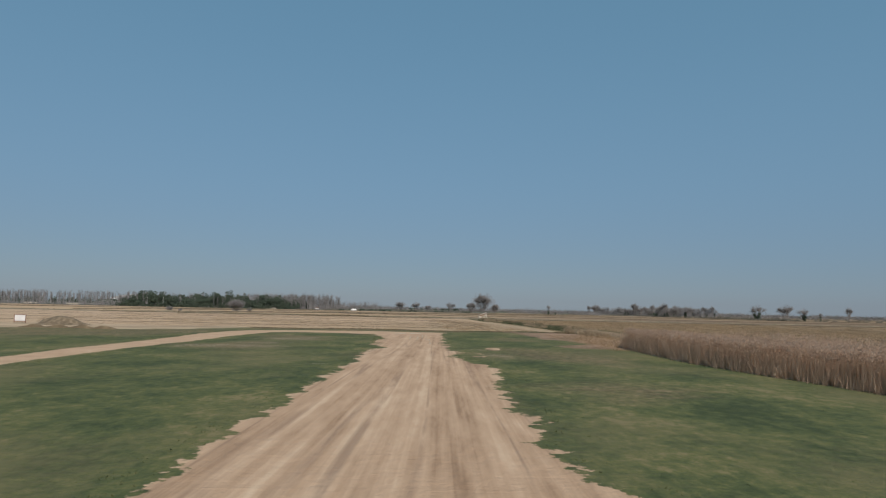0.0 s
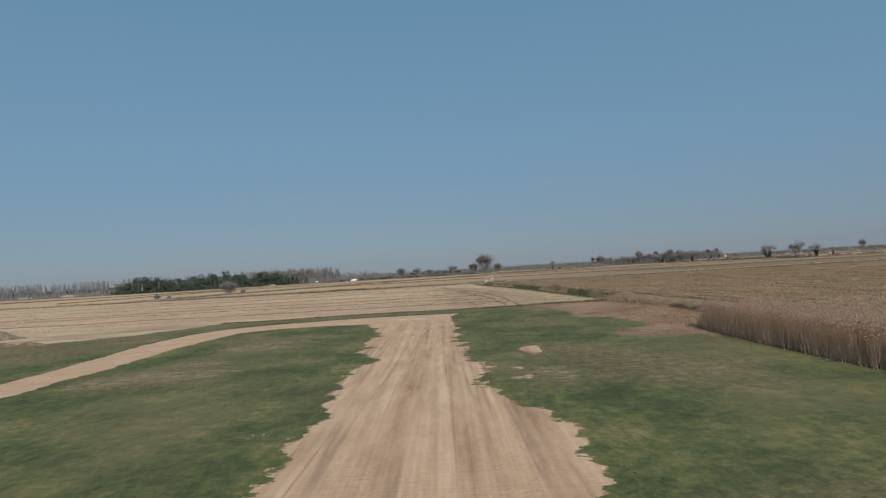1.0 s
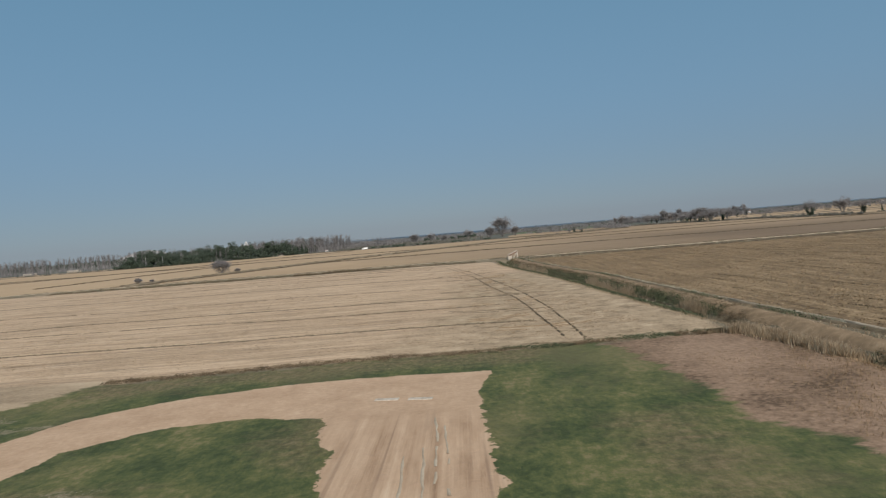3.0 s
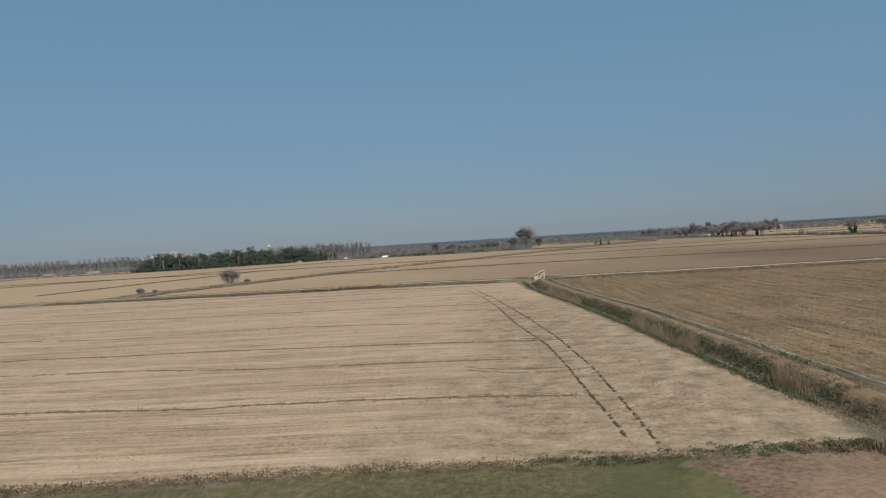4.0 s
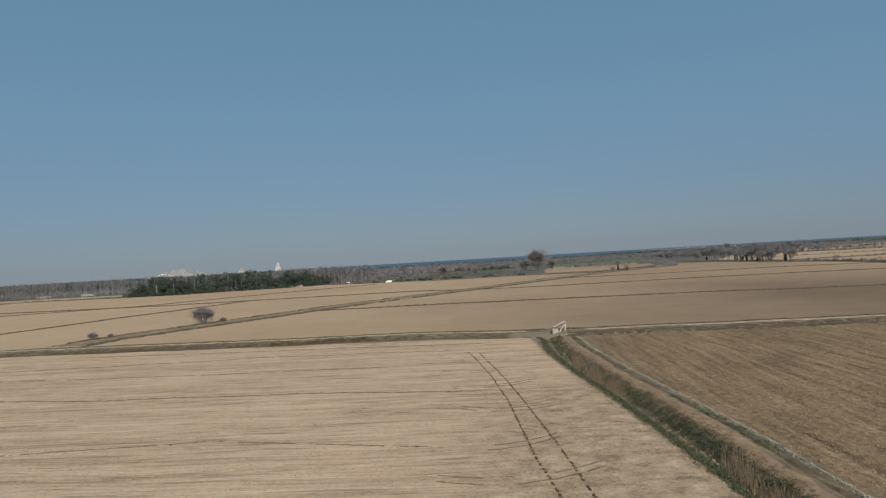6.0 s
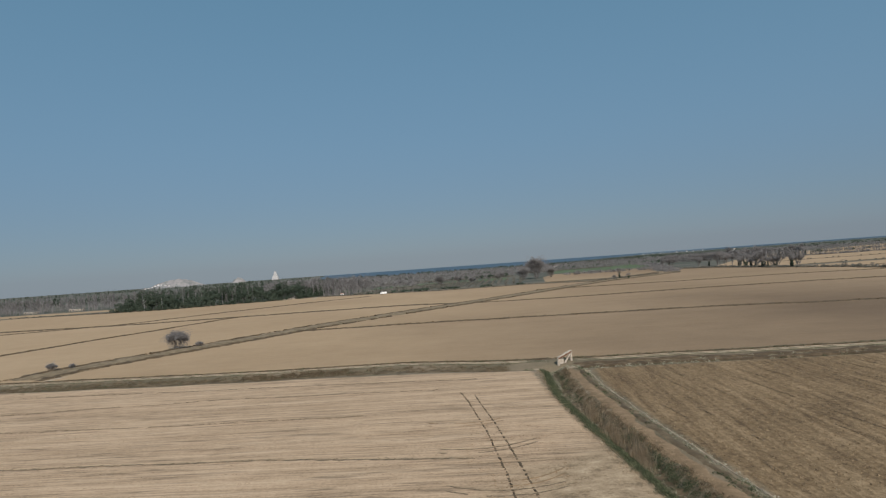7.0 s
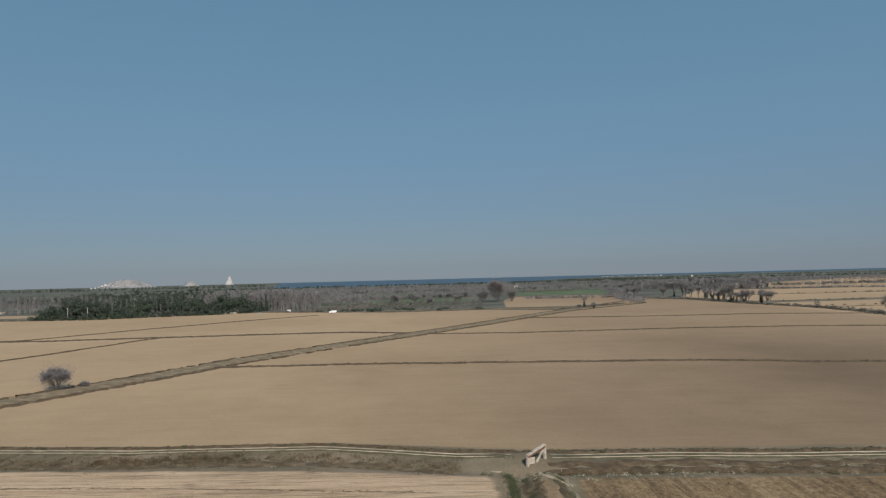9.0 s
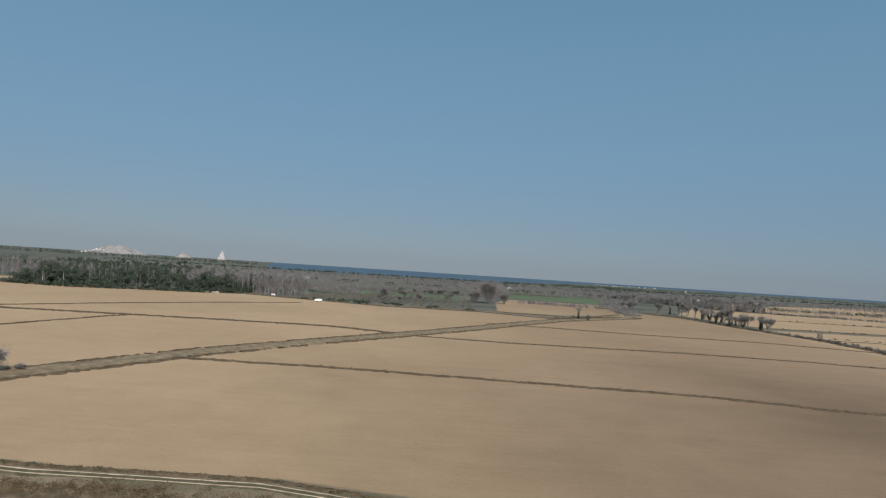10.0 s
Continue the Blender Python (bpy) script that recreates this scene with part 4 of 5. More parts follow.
# ---- ditch weeds ----
left = along(DITCH[4:], 2100, -1.3, 0.5)
right = np.concatenate([along(DITCH[4:11], 680, 1.3, 0.5), along(DITCH[10:], 160, 1.2, 0.5)])
stuff("ditch_weeds", np.concatenate([tufts(left, 0.65, 0.5, 0.12, 50), tufts(right, 0.6, 0.45, 0.12, 44), tufts(along(NEAR_DITCH, 110, 0.3, 0.45), 0.45, 0.35, 0.09, 44)]), WEED, "dark green weeds lining the ditch", "weeds")
stuff("ditch_thatch", np.concatenate([tufts(along(NEAR_DITCH, 360, 0.5, 0.5), 0.45, 0.35, 0.09, 40), tufts(along(DITCH[5:], 500, 0.4, 0.8), 0.5, 0.3, 0.1, 30), tufts(along(DITCH[4:], 1200, 2.5, 0.5), 0.5, 0.3, 0.1, 24)]), BUND, "matted dead brown growth in the ditch", "scrub")
track_sides = np.concatenate([along(DIKE_LINE[3:], 2600, 0.0, 0.4), along(DIKE_LINE[3:], 4200, 1.7, 0.45), along(DIKE_LINE[3:], 4200, -1.6, 0.5)])
stuff("track_grass", blades(track_sides[::2], 0.08, 0.05, 1.1, 3, 0.25), OLD_BUND, "dry tufts of grass along the dike track", "grass")
stuff("track_straw", blades(track_sides[1::2], 0.1, 0.04, 1.0, 3, 0.25), DIKE, "reddish dead stalks along the dike track", "grass")
border = along([(-36, 129.5), (-10, 131), (10, 131), (25, 132)], 1400, 0, 0.6)
green = np.array([noise.noise((x * 0.2, y * 0.3, 5.0)) for x, y in border]) + 0.012 * border[:, 0]
stuff("field_border", tufts(border[green > 0.12], 0.4, 0.2, 0.09, 22), WEED, "dark weeds along the near edge of the stubble", "weeds")
stuff("field_border_straw", tufts(border[green <= 0.25], 0.5, 0.13, 0.09, 14), BUND, "low dead brown growth along the near edge of the stubble", "scrub")
stuff("ditch_bloom", np.concatenate([tufts(along(DITCH[5:], 420, -0.1, 0.3), 0.4, 0.5, 0.1, 26), tufts(patchy(along(DIKE_EDGE[3:], 1500, 1.25, 0.18)), 0.35, 0.28, 0.09, 16)]), BLOOM, "pale seeding weeds beside ditch and dike", "weeds")
stuff("verge_weeds", np.concatenate([tufts(patchy(along(DIKE_EDGE, 1900, 0.1, 0.45)), 0.55, 0.4, 0.13, 34), tufts(along([(x, y + 3.6) for x, y in ROAD_EAST], 900, 0, 0.5), 0.8, 0.6, 0.18, 30),
                                    tufts(along([(x, y + 3.6) for x, y in ROAD_WEST], 700, 0, 0.5), 0.8, 0.5, 0.18, 26)]), WEED, "dark weeds on the verges of dike and road", "weeds")
stuff("furrow_weeds", tufts(np.concatenate([along(line, int(500 * w), 0, 0.35) for line, w in FURROWS]), 0.35, 0.16, 0.1, 10), FURROW, "dark dry weeds and clods along the furrows", "weeds")
stuff("bank_straw", np.concatenate([blades(along(DITCH[3:], 3600, -2.4, 0.7), 0.28, 0.05, 0.6, 3, 0.3), blades(along(DITCH[2:], 3200, 2.6, 0.8), 0.3, 0.05, 0.6, 3, 0.3)]), STRAW, "dry straw-coloured grass on the ditch banks", "grass")
verge_spots = along([(x, y - 8) for x, y in ROAD_WEST[1:-1]], 420, 0, 2.2)
stuff("road_ditch_scrub", np.concatenate([tufts(verge_spots[:340], 0.9, 0.4, 0.16, 26), tufts(along([(-66, 329), (-36, 330)], 170, 0, 1.6), 1.0, 0.75, 0.18, 34), tufts(along([(-128, 332), (-92, 329)], 60, 0, 1.7), 1.0, 0.5, 0.18, 26),
                                         tufts(along([(22, 316), (45, 316), (70, 314), (140, 312), (260, 308)], 1000, 0, 0.8), 0.8, 0.55, 0.16, 30)]), BUND, "dark dead scrub in the ditch by the farm road", "scrub")
stuff("road_ditch_weeds", np.concatenate([tufts(verge_spots[340:], 0.8, 0.35, 0.14, 26), tufts(along([(-128, 332), (-92, 329)], 70, 0, 1.7), 0.9, 0.45, 0.16, 26), tufts(along([(-66, 328), (-36, 329)], 40, 0, 1.5), 0.9, 0.45, 0.16, 26),
                                         tufts(along([(5, 316), (45, 316), (70, 314), (140, 312), (260, 308)], 160, 0, 1.1), 0.7, 0.5, 0.16, 30)]), WEED, "green weeds in the ditch by the farm road", "weeds")
strip("side_track", [(9, 319), (13.6, 318), (19.3, 312.7), (24.2, 306.3)], 1.1, TRACK, "pale path below the sluice", "path", 0.08, 0.05, 1.0, 0.4)
verge_line = [(x, y - 6.5) for x, y in ROAD_WEST[1:-1]]
stuff("verge_scrub", np.concatenate([tufts(along(verge_line, 1500, 0, 2.2), 0.9, 0.25, 0.2, 12), tufts(along([(x, y + 3.6) for x, y in ROAD_WEST[1:] + ROAD_EAST[1:]], 1700, 0, 0.5), 0.6, 0.4, 0.22, 14)]), BUND, "low dry brown scrub along the farm road", "scrub")
stuff("verge_litter", tufts(along(verge_line, 420, 1.2, 1.8), 0.8, 0.15, 0.16, 10), LITTER, "pale dry stalks in the verge of the farm road", "dry litter")
stuff("road_ditch_bloom", np.concatenate([tufts(along([(14, 314), (26, 312), (60, 316), (120, 313)], 120, 0, 1.4), 0.7, 0.6, 0.18, 30), tufts(along([(x + 1.4, y) for x, y in DIKE_EDGE[6:]], 260, 0, 0.3), 0.4, 0.4, 0.12, 20)]), BLOOM, "pale weeds by the sluice", "weeds")
lines = np.concatenate([along(line, 900, 0, w * 0.5) for line, w in FIELD_LINES] + [along(BUND_A, 1300, side, 0.9) for side in (-7.4, 7.4)])
lines = patchy(lines, 0.045, -0.12)
stuff("bund_straw", np.concatenate([tufts(along(BUND_A, 700, 0, 3.4), 1.4, 0.5, 0.3, 14), tufts(np.concatenate([along(line, 60, 0, w * 0.8) for line, w in FIELD_LINES]), 0.8, 0.35, 0.25, 12)]), PALE_REED, "dry pale grass on the old bund and ditches", "grass")
stuff("bund_weeds", tufts(lines, 1.0, 0.5, 0.26, 16), BUND, "dry grey scrub on the field ditches", "scrub")


# ---- trees ----
rng = np.random.default_rng(11)


def tube(out, a, b, ra, rb, k=5):
    a, b = Vector(a), Vector(b)
    q = (b - a).to_track_quat("Z", "Y")
    ring = lambda c, r: [c + q @ Vector((r * math.cos(6.2832 * i / k), r * math.sin(6.2832 * i / k), 0)) for i in range(k)]
    r0, r1 = ring(a, ra), ring(b, rb)
    for i in range(k):
        j = (i + 1) % k
        out.append((r0[i], r0[j], r1[j]))
        out.append((r0[i], r1[j], r1[i]))


def bare_tree(tall, spread, seed, depth=4, ivy=0.0, stems=1, low=0.22):
    """Limbs and twigs of a leafless tree: two arrays of triangles, and an ivy coat for the trunk."""
    pick = random.Random(seed)
    limbs, twigs, coat = [], [], []

    def grow(p, way, length, radius, level):
        end = p + way * length
        tube(limbs, p, end, radius, radius * 0.62, 6 if level == 0 else 4)
        if level < 2 and ivy:
            for _ in range(int(90 * ivy * (1 if level == 0 else 0.12))):
                s = p + way * length * pick.random()
                coat.append(s + Vector((pick.gauss(0, 1), pick.gauss(0, 1), pick.gauss(0, 0.6))) * radius * (2.8 if level == 0 else 3.0))
        if level >= depth:
            for _ in range(7):
                d = (way + Vector((pick.gauss(0, 0.55), pick.gauss(0, 0.55), pick.gauss(0.15, 0.4)))).normalized()
                s = p + way * length * pick.uniform(0.2, 1.0)
                e = s + d * length * pick.uniform(0.9, 1.8)
                side = d.cross(Vector((pick.gauss(0, 1), pick.gauss(0, 1), pick.gauss(0, 1)))).normalized() * tall * 0.0045
                twigs.append((s - side, s + side, e))
            return
        for i in range(pick.choice((3, 3, 4))):
            a = 6.2832 * (i + pick.random()) / 3.4
            tilt = pick.uniform(0.3, 0.8) * spread * 0.75
            ref = way.orthogonal().normalized()
            d = (way + (Matrix.Rotation(a, 3, way) @ ref) * tilt + Vector((0, 0, 0.24))).normalized()
            s = p + way * length * pick.uniform(0.62, 1.0)
            grow(s, d, length * pick.uniform(0.6, 0.82), radius * 0.58, level + 1)

    for k in range(stems):
        a = 6.2832 * k / stems
        off = Vector((math.cos(a), math.sin(a), 0)) * (0.02 * tall if stems > 1 else 0)
        way = Vector((math.cos(a) * 0.35, math.sin(a) * 0.35, 1)).normalized() if stems > 1 else Vector((pick.gauss(0, 0.05), pick.gauss(0, 0.05), 1)).normalized()
        grow(off - Vector((0, 0, 0.1)), way, tall * low * 1.25, tall * 0.028 / math.sqrt(stems), 0)
    limbs, twigs = np.array([[tuple(v) for v in t] for t in limbs]), np.array([[tuple(v) for v in t] for t in twigs])
    fit = tall / twigs[..., 2].max()
    leafy = leaves(np.array([tuple(c) for c in coat]) * fit, tall * 0.038) if coat else None
    # fine outer twigs, standing outwards all over the crown
    ends = (twigs[:, 2] - twigs[:, :2].mean(1))
    base = np.repeat(twigs[:, 2] - ends * 0.45, 2, axis=0)
    out = np.repeat(ends, 2, axis=0) * 0.55 + rng.normal(0, 0.28, (len(base), 3)) * np.linalg.norm(ends, axis=1).mean()
    side = np.cross(out, rng.normal(0, 1, out.shape))
    side *= tall * 0.003 / (np.linalg.norm(side, axis=1)[:, None] + 1e-9)
    fine = np.stack([base - side, base + side, base + out], 1)
    twigs = np.concatenate([twigs, fine])
    return limbs * fit, twigs * fit * np.array([1, 1, 0.97]), leafy


def round_crown(tall, wide, foot, n, length, width):
    """Fine twigs standing outwards all through a rounded crown."""
    u = rng.normal(0, 1, (n, 3))
    u /= np.linalg.norm(u, axis=1)[:, None]
    r = rng.uniform(0.15, 1.0, n)[:, None] ** 0.45
    lump = 1 + 0.16 * np.sin(u[:, :1] * 7 + u[:, 2:] * 5) + 0.1 * np.sin(u[:, 1:2] * 11)
    vase = (0.62 + 0.38 * np.clip((u[:, 2:] * r + 1) / 1.25, 0, 1)) * (1 + 0.3 * np.sin(np.arctan2(u[:, 1:2], u[:, :1]) * 3 + wide) * np.sin(u[:, 2:] * 4 + tall))
    c = u * r * lump * np.concatenate([vase, vase, np.ones_like(vase)], 1) * np.array([wide / 2, wide / 2, (tall - foot) / 2]) + np.array([0, 0, (tall + foot) / 2])
    way = u * 0.7 + np.array([0, 0, 0.6]) + rng.normal(0, 0.35, (n, 3))
    way *= length * rng.uniform(0.5, 1.2, n)[:, None] / np.linalg.norm(way, axis=1)[:, None]
    side = np.cross(way, rng.normal(0, 1, (n, 3)))
    side *= width / (np.linalg.norm(side, axis=1)[:, None] + 1e-9)
    return np.stack([c - side, c + side, c + way], 1)


def tree_thing(tall, spread, seed, label, name="tree", category="tree", ivy=0.0, stems=1, low=0.22, depth=4, wide=0.0, foot=0.25, fill=0, twig=0.13):
    limbs, twigs, coat = bare_tree(tall, spread, seed, depth, ivy, stems, low)
    if fill:
        twigs = np.concatenate([twigs, round_crown(tall * 1.02, wide, foot * tall, fill, tall * twig, tall * 0.0032)])
    ob = tagged(new(name), label, category, "trees of the plain")
    part("trunk", tris_mesh("trunk", limbs), BARK, ob)
    part("crown", tris_mesh("crown", twigs), TWIG, ob)
    if coat is not None:
        part("ivy", tris_mesh("ivy", coat), PINE, ob, "dark green ivy on the trunk")
    return ob


def stand(ob, x, y, turn=0.0, scale=1.0, sink=0.1):
    ob.scale = (scale, scale, scale)
    ob.matrix_basis = pose(x, y, float(height(x, y)) - sink, 0, 0, turn) @ Matrix.Diagonal((scale, scale, scale, 1))
    return ob


def again(ob, x, y, turn, scale):
    """A copy of a thing elsewhere, turned and sized."""
    made = copy_thing(ob, pose(x, y, float(height(x, y)) - 0.1, 0, 0, turn))
    made.scale = (scale, scale, scale)
    return made


ivy_a = stand(tree_thing(12, 0.65, 3, "bare tree with ivy-covered trunk on a field edge", ivy=5, low=0.4, depth=3, wide=4.5, foot=0.2, fill=150), 318, 1030, 20)
ivy_b = stand(tree_thing(11, 1.0, 8, "bare forked tree with dark ivy on a field ditch", ivy=5, stems=2, low=0.36, depth=3, wide=5.5, foot=0.2, fill=150), 300, 948, 70)
bare_a = stand(tree_thing(13, 0.8, 5, "tall bare grey tree beside a field ditch", depth=3, wide=4.4, foot=0.14, fill=480), 312, 941, 0)
bare_b = stand(tree_thing(12, 1.1, 12, "wide bare grey tree beside a field ditch", stems=3, depth=3, wide=5.4, foot=0.1, fill=650), 300, 890, 0)
ROW = [(bare_a, 303, 1071, 1.1), (bare_b, 311, 1064, 0.9), (bare_a, 299, 1050, 0.95), (ivy_a, 307, 1005, 0.85), (ivy_b, 313, 999, 0.95), (bare_b, 301, 985, 0.7), (ivy_a, 302, 939, 0.95), (bare_b, 300, 930, 0.95), (ivy_b, 297, 904, 0.75), (bare_a, 299, 915, 1.0), (ivy_a, 296, 890, 0.7),
       (ivy_b, 308, 901, 0.75), (bare_b, 306, 890, 0.85), (ivy_b, 311, 869, 0.95), (ivy_a, 312, 872, 0.85), (bare_b, 311, 854, 0.8), (bare_a, 306, 845, 0.35), (ivy_b, 318, 735, 0.3), (bare_b, 305, 960, 0.6), (bare_a, 304, 1020, 0.8), (ivy_a, 298, 1090, 0.7), (bare_b, 290, 1110, 0.8),
       (ivy_b, 311, 672, 1.4), (ivy_a, 314, 674, 1.2), (bare_b, 340, 672, 1.3), (ivy_b, 358, 672, 1.2), (ivy_a, 373, 670, 0.75), (bare_a, 395, 660, 1.1), (bare_b, 425, 630, 1.1), (bare_a, 450, 640, 1.2), (bare_a, 475, 650, 1.25), (bare_b, 505, 660, 1.2), (bare_a, 540, 660, 1.3),
       (bare_b, 240, 1062, 1.0), (bare_a, 228, 1058, 0.8), (ivy_a, 350, 1300, 1.2), (bare_b, 390, 1290, 1.2), (ivy_a, 134, 857, 0.75), (bare_b, 125, 835, 0.45), (ivy_b, 142, 850, 0.4)]
choose = random.Random(11)
for k in range(20):
    f = choose.random()
    ROW.append((choose.choice((bare_a, bare_b, bare_a, ivy_b)), 440 + 110 * f + choose.gauss(0, 4), 1470 - 130 * f, choose.uniform(1.3, 1.9)))
for k in range(10):
    ROW.append((choose.choice((bare_a, bare_b)), 345 + 9 * k + choose.gauss(0, 5), 1515 - 11 * k, choose.uniform(0.9, 1.3)))
for i, (ob, x, y, s) in enumerate(ROW):
    again(ob, x, y, 47 * i, s * (1.45 if x < 330 and 835 < y < 1120 else 1.0))
# the great tree and its neighbours past the fields
great = stand(tree_thing(29, 0.85, 21, "great round bare tree at the far field edge", stems=5, low=0.2, depth=4, wide=31, foot=0.06, fill=7500, twig=0.06), 64, 1060, 0)
for x, y, s, a in ((46, 1050, 0.55, 40), (84, 1075, 0.5, 150), (13, 1000, 0.62, 200), (-38, 1010, 0.6, 95), (-62, 1015, 0.5, 10), (-20, 1005, 0.35, 300)):
    again(bare_b if s > 0.56 else great, x, y, a, s * (2.0 if s > 0.56 else 1.0))
bush = stand(tree_thing(7.5, 1.5, 31, "large bare grey bush on the weedy bund", "bush", "bush", stems=7, low=0.2, wide=10, foot=-0.15, fill=6000, twig=0.08), -127, 421, 0, 1.1)
again(bush, -120, 425, 130, 0.35)
again(bush, -149, 373, 80, 0.42)
again(bush, -145, 378, 200, 0.25)


# ---- woods ----
def crowns(spots, tall, wide, size, count, low=0.35):
    """Uneven crowns of needle clumps over the given spots."""
    out = []
    for x, y in spots:
        h, w = tall * rng.uniform(0.6, 1.15), wide * rng.uniform(0.7, 1.3)
        u = rng.normal(0, 1, (count, 3))
        u /= np.linalg.norm(u, axis=1)[:, None]
        r = rng.uniform(0.55, 1.0, count)[:, None]
        lump = 1 + 0.25 * np.sin(3 * u[:, :1] * 2 + x) * np.cos(3 * u[:, 1:2] * 2 + y)
        c = u * r * lump * np.array([w, w, h * (1 - low) * 0.5]) + np.array([x, y, h * (1 + low) * 0.5])
        out.append(leaves(c, size, u))
    return np.concatenate(out)


def pine_crowns(spots, tall, wide, size, lobes, count, low):
    """Crowns of several rounded lobes of needle clumps, as stone pines bear them."""
    out = []
    for x, y in spots:
        swell = 0.86 + 0.55 * noise.noise((x * 0.022, y * 0.022, 2.0))
        h, w = tall * swell * rng.uniform(0.78, 1.06), wide * rng.uniform(0.7, 1.25)
        for k in range(lobes):
            a, f = rng.uniform(0, 6.2832), rng.uniform(0.0, 1.0)
            lean, rise = w * 0.62 * math.sqrt(f), h * (low + (1 - low) * rng.uniform(0.25, 1.0)) - 1.2 * f
            r = w * rng.uniform(0.36, 0.56)
            u = rng.normal(0, 1, (count, 3))
            u /= np.linalg.norm(u, axis=1)[:, None]
            c = u * rng.uniform(0.8, 1.0, (count, 1)) * np.array([r, r, r * 0.72]) + np.array([x + lean * math.cos(a), y + lean * math.sin(a), rise - r * 0.72])
            out.append(leaves(c, size, u))
    return np.concatenate(out)


def poles(spots, tall, radius, fan, count, low=0.04):
    """Slim bare stems with brooms of twigs."""
    out = []
    for x, y in spots:
        h = tall * rng.uniform(0.75, 1.1)
        a = rng.uniform(0, 3.14)
        w = radius
        for t in (a, a + 1.57):
            dx, dy = math.cos(t) * w, math.sin(t) * w
            out.append(((x - dx, y - dy, -0.2), (x + dx, y + dy, -0.2), (x, y, h)))
        z = rng.uniform(low, 0.85, count) * h
        b = rng.uniform(0, 6.28, count)
        l = fan * rng.uniform(0.5, 1.2, count)
        for zi, bi, li in zip(z, b, l):
            ex, ey = x + math.cos(bi) * li, y + math.sin(bi) * li
            out.append(((x, y, zi), (x - math.sin(bi) * 0.22, y + math.cos(bi) * 0.22, zi), (ex, ey, min(zi + li * 1.6, h * 1.05))))
    return np.array(out)


def thinned(spots, keep):
    """Leaves gaps where a slow noise runs low."""
    f = np.array([noise.noise((x * 0.03, y * 0.03, 5.0)) for x, y in spots])
    return spots[f > keep], spots[f <= keep]


WOOD = [(-414, 870), (-347, 860), (-298, 885), (-230, 912), (-204, 940), (-190, 985), (-215, 1040), (-300, 1060), (-420, 1010)]
dark_spots, gap_spots = thinned(in_plot(WOOD, 760, 2), -0.36)
PINE_LABEL = "dense dark green pine wood behind the fields"
stuff("pine_wood", np.concatenate([pine_crowns(dark_spots[::5], 23, 7.2, 0.75, 7, 95, 0.5), pine_crowns(dark_spots[1::2], 16, 5.8, 0.75, 6, 80, 0.15), pine_crowns(dark_spots[2::6], 19.5, 6.0, 0.75, 6, 90, 0.4)]), PINE, PINE_LABEL, "wood")
rim = np.array(dense([(-414, 868), (-349, 856), (-300, 880), (-232, 908), (-202, 940)], 3.0))
rim = rim + rng.normal(0, 2.4, rim.shape)
stuff("wood_edge", pine_crowns(rim, 8, 4.2, 0.7, 5, 50, 0.0), PINE, "dark bushes along the edge of the pine wood", "wood")
stuff("wood_stems", poles(np.concatenate([gap_spots, in_plot(WOOD, 170, 12)]), 21, 0.3, 3.2, 40), TWIG, "pale bare trees among the pines", "wood")
deep = in_plot([(-450, 1030), (-380, 1065), (-300, 1070), (-400, 1350), (-540, 1750), (-900, 1800), (-640, 1300)], 520)
stuff("deep_pine_wood", pine_crowns(deep, 19, 6.5, 1.2, 5, 42, 0.3), PINE, "dark pine wood stretching away behind the field wood", "wood")
grove = np.concatenate([in_plot([(-900, 1020), (-480, 1010), (-430, 1020), (-430, 1090), (-900, 1120)], 520), in_plot([(-290, 985), (-205, 955), (-165, 945), (-150, 1010), (-200, 1050), (-290, 1050)], 330)])
stuff("poplar_grove", poles(grove, 22, 0.3, 3.0, 60, 0.3), TWIG, "rows of pale leafless poplars beside the pine wood", "wood")


def belt(pts, n, spread, tall, size, count, low=0.05):
    return crowns(along(pts, n, 0, spread), tall, size * 2.6, size, count, low)


BARE_BELTS = [([(-900, 1180), (-420, 1150)], 110, 20, 12), ([(-260, 1330), (60, 1300)], 130, 10, 8), ([(-320, 1500), (330, 1540)], 240, 15, 9), ([(344, 1515), (402, 1455), (465, 1420), (500, 1350), (540, 1350)], 170, 9, 17), ([(521, 1334), (575, 1288), (631, 1300), (680, 1248), (900, 1150)], 110, 5, 5), ([(216, 965), (222, 1010), (250, 1160), (285, 1340), (300, 1500)], 150, 6, 5),
              ([(560, 1480), (1500, 1500)], 220, 9, 10), ([(-900, 1900), (900, 2000)], 460, 30, 13), ([(-1000, 2350), (1800, 2450)], 560, 22, 8), ([(-420, 1250), (-240, 1180)], 140, 18, 17), ([(500, 670), (1100, 640)], 130, 8, 12), ([(110, 1130), (240, 1110)], 40, 5, 6),
              ([(-400, 1700), (500, 1760)], 300, 40, 9), ([(-230, 1060), (-150, 1090), (-100, 1080)], 90, 12, 14), ([(700, 1900), (2200, 2000)], 320, 12, 12), ([(-700, 2150), (1500, 2200)], 420, 18, 8), ([(900, 700), (1900, 900)], 220, 20, 12)]
stuff("far_bare_woods", np.concatenate([poles(along(p, int(n * 1.6), 0, s), t, 0.3, t * 0.32, 18) for p, n, s, t in BARE_BELTS] + [crowns(along(p, int(n * 1.6), 0, s), t * 0.75, 4.0, 1.1, 30, 0.0) for p, n, s, t in BARE_BELTS]), TWIG, "belts of leafless grey woodland across the plain", "wood")
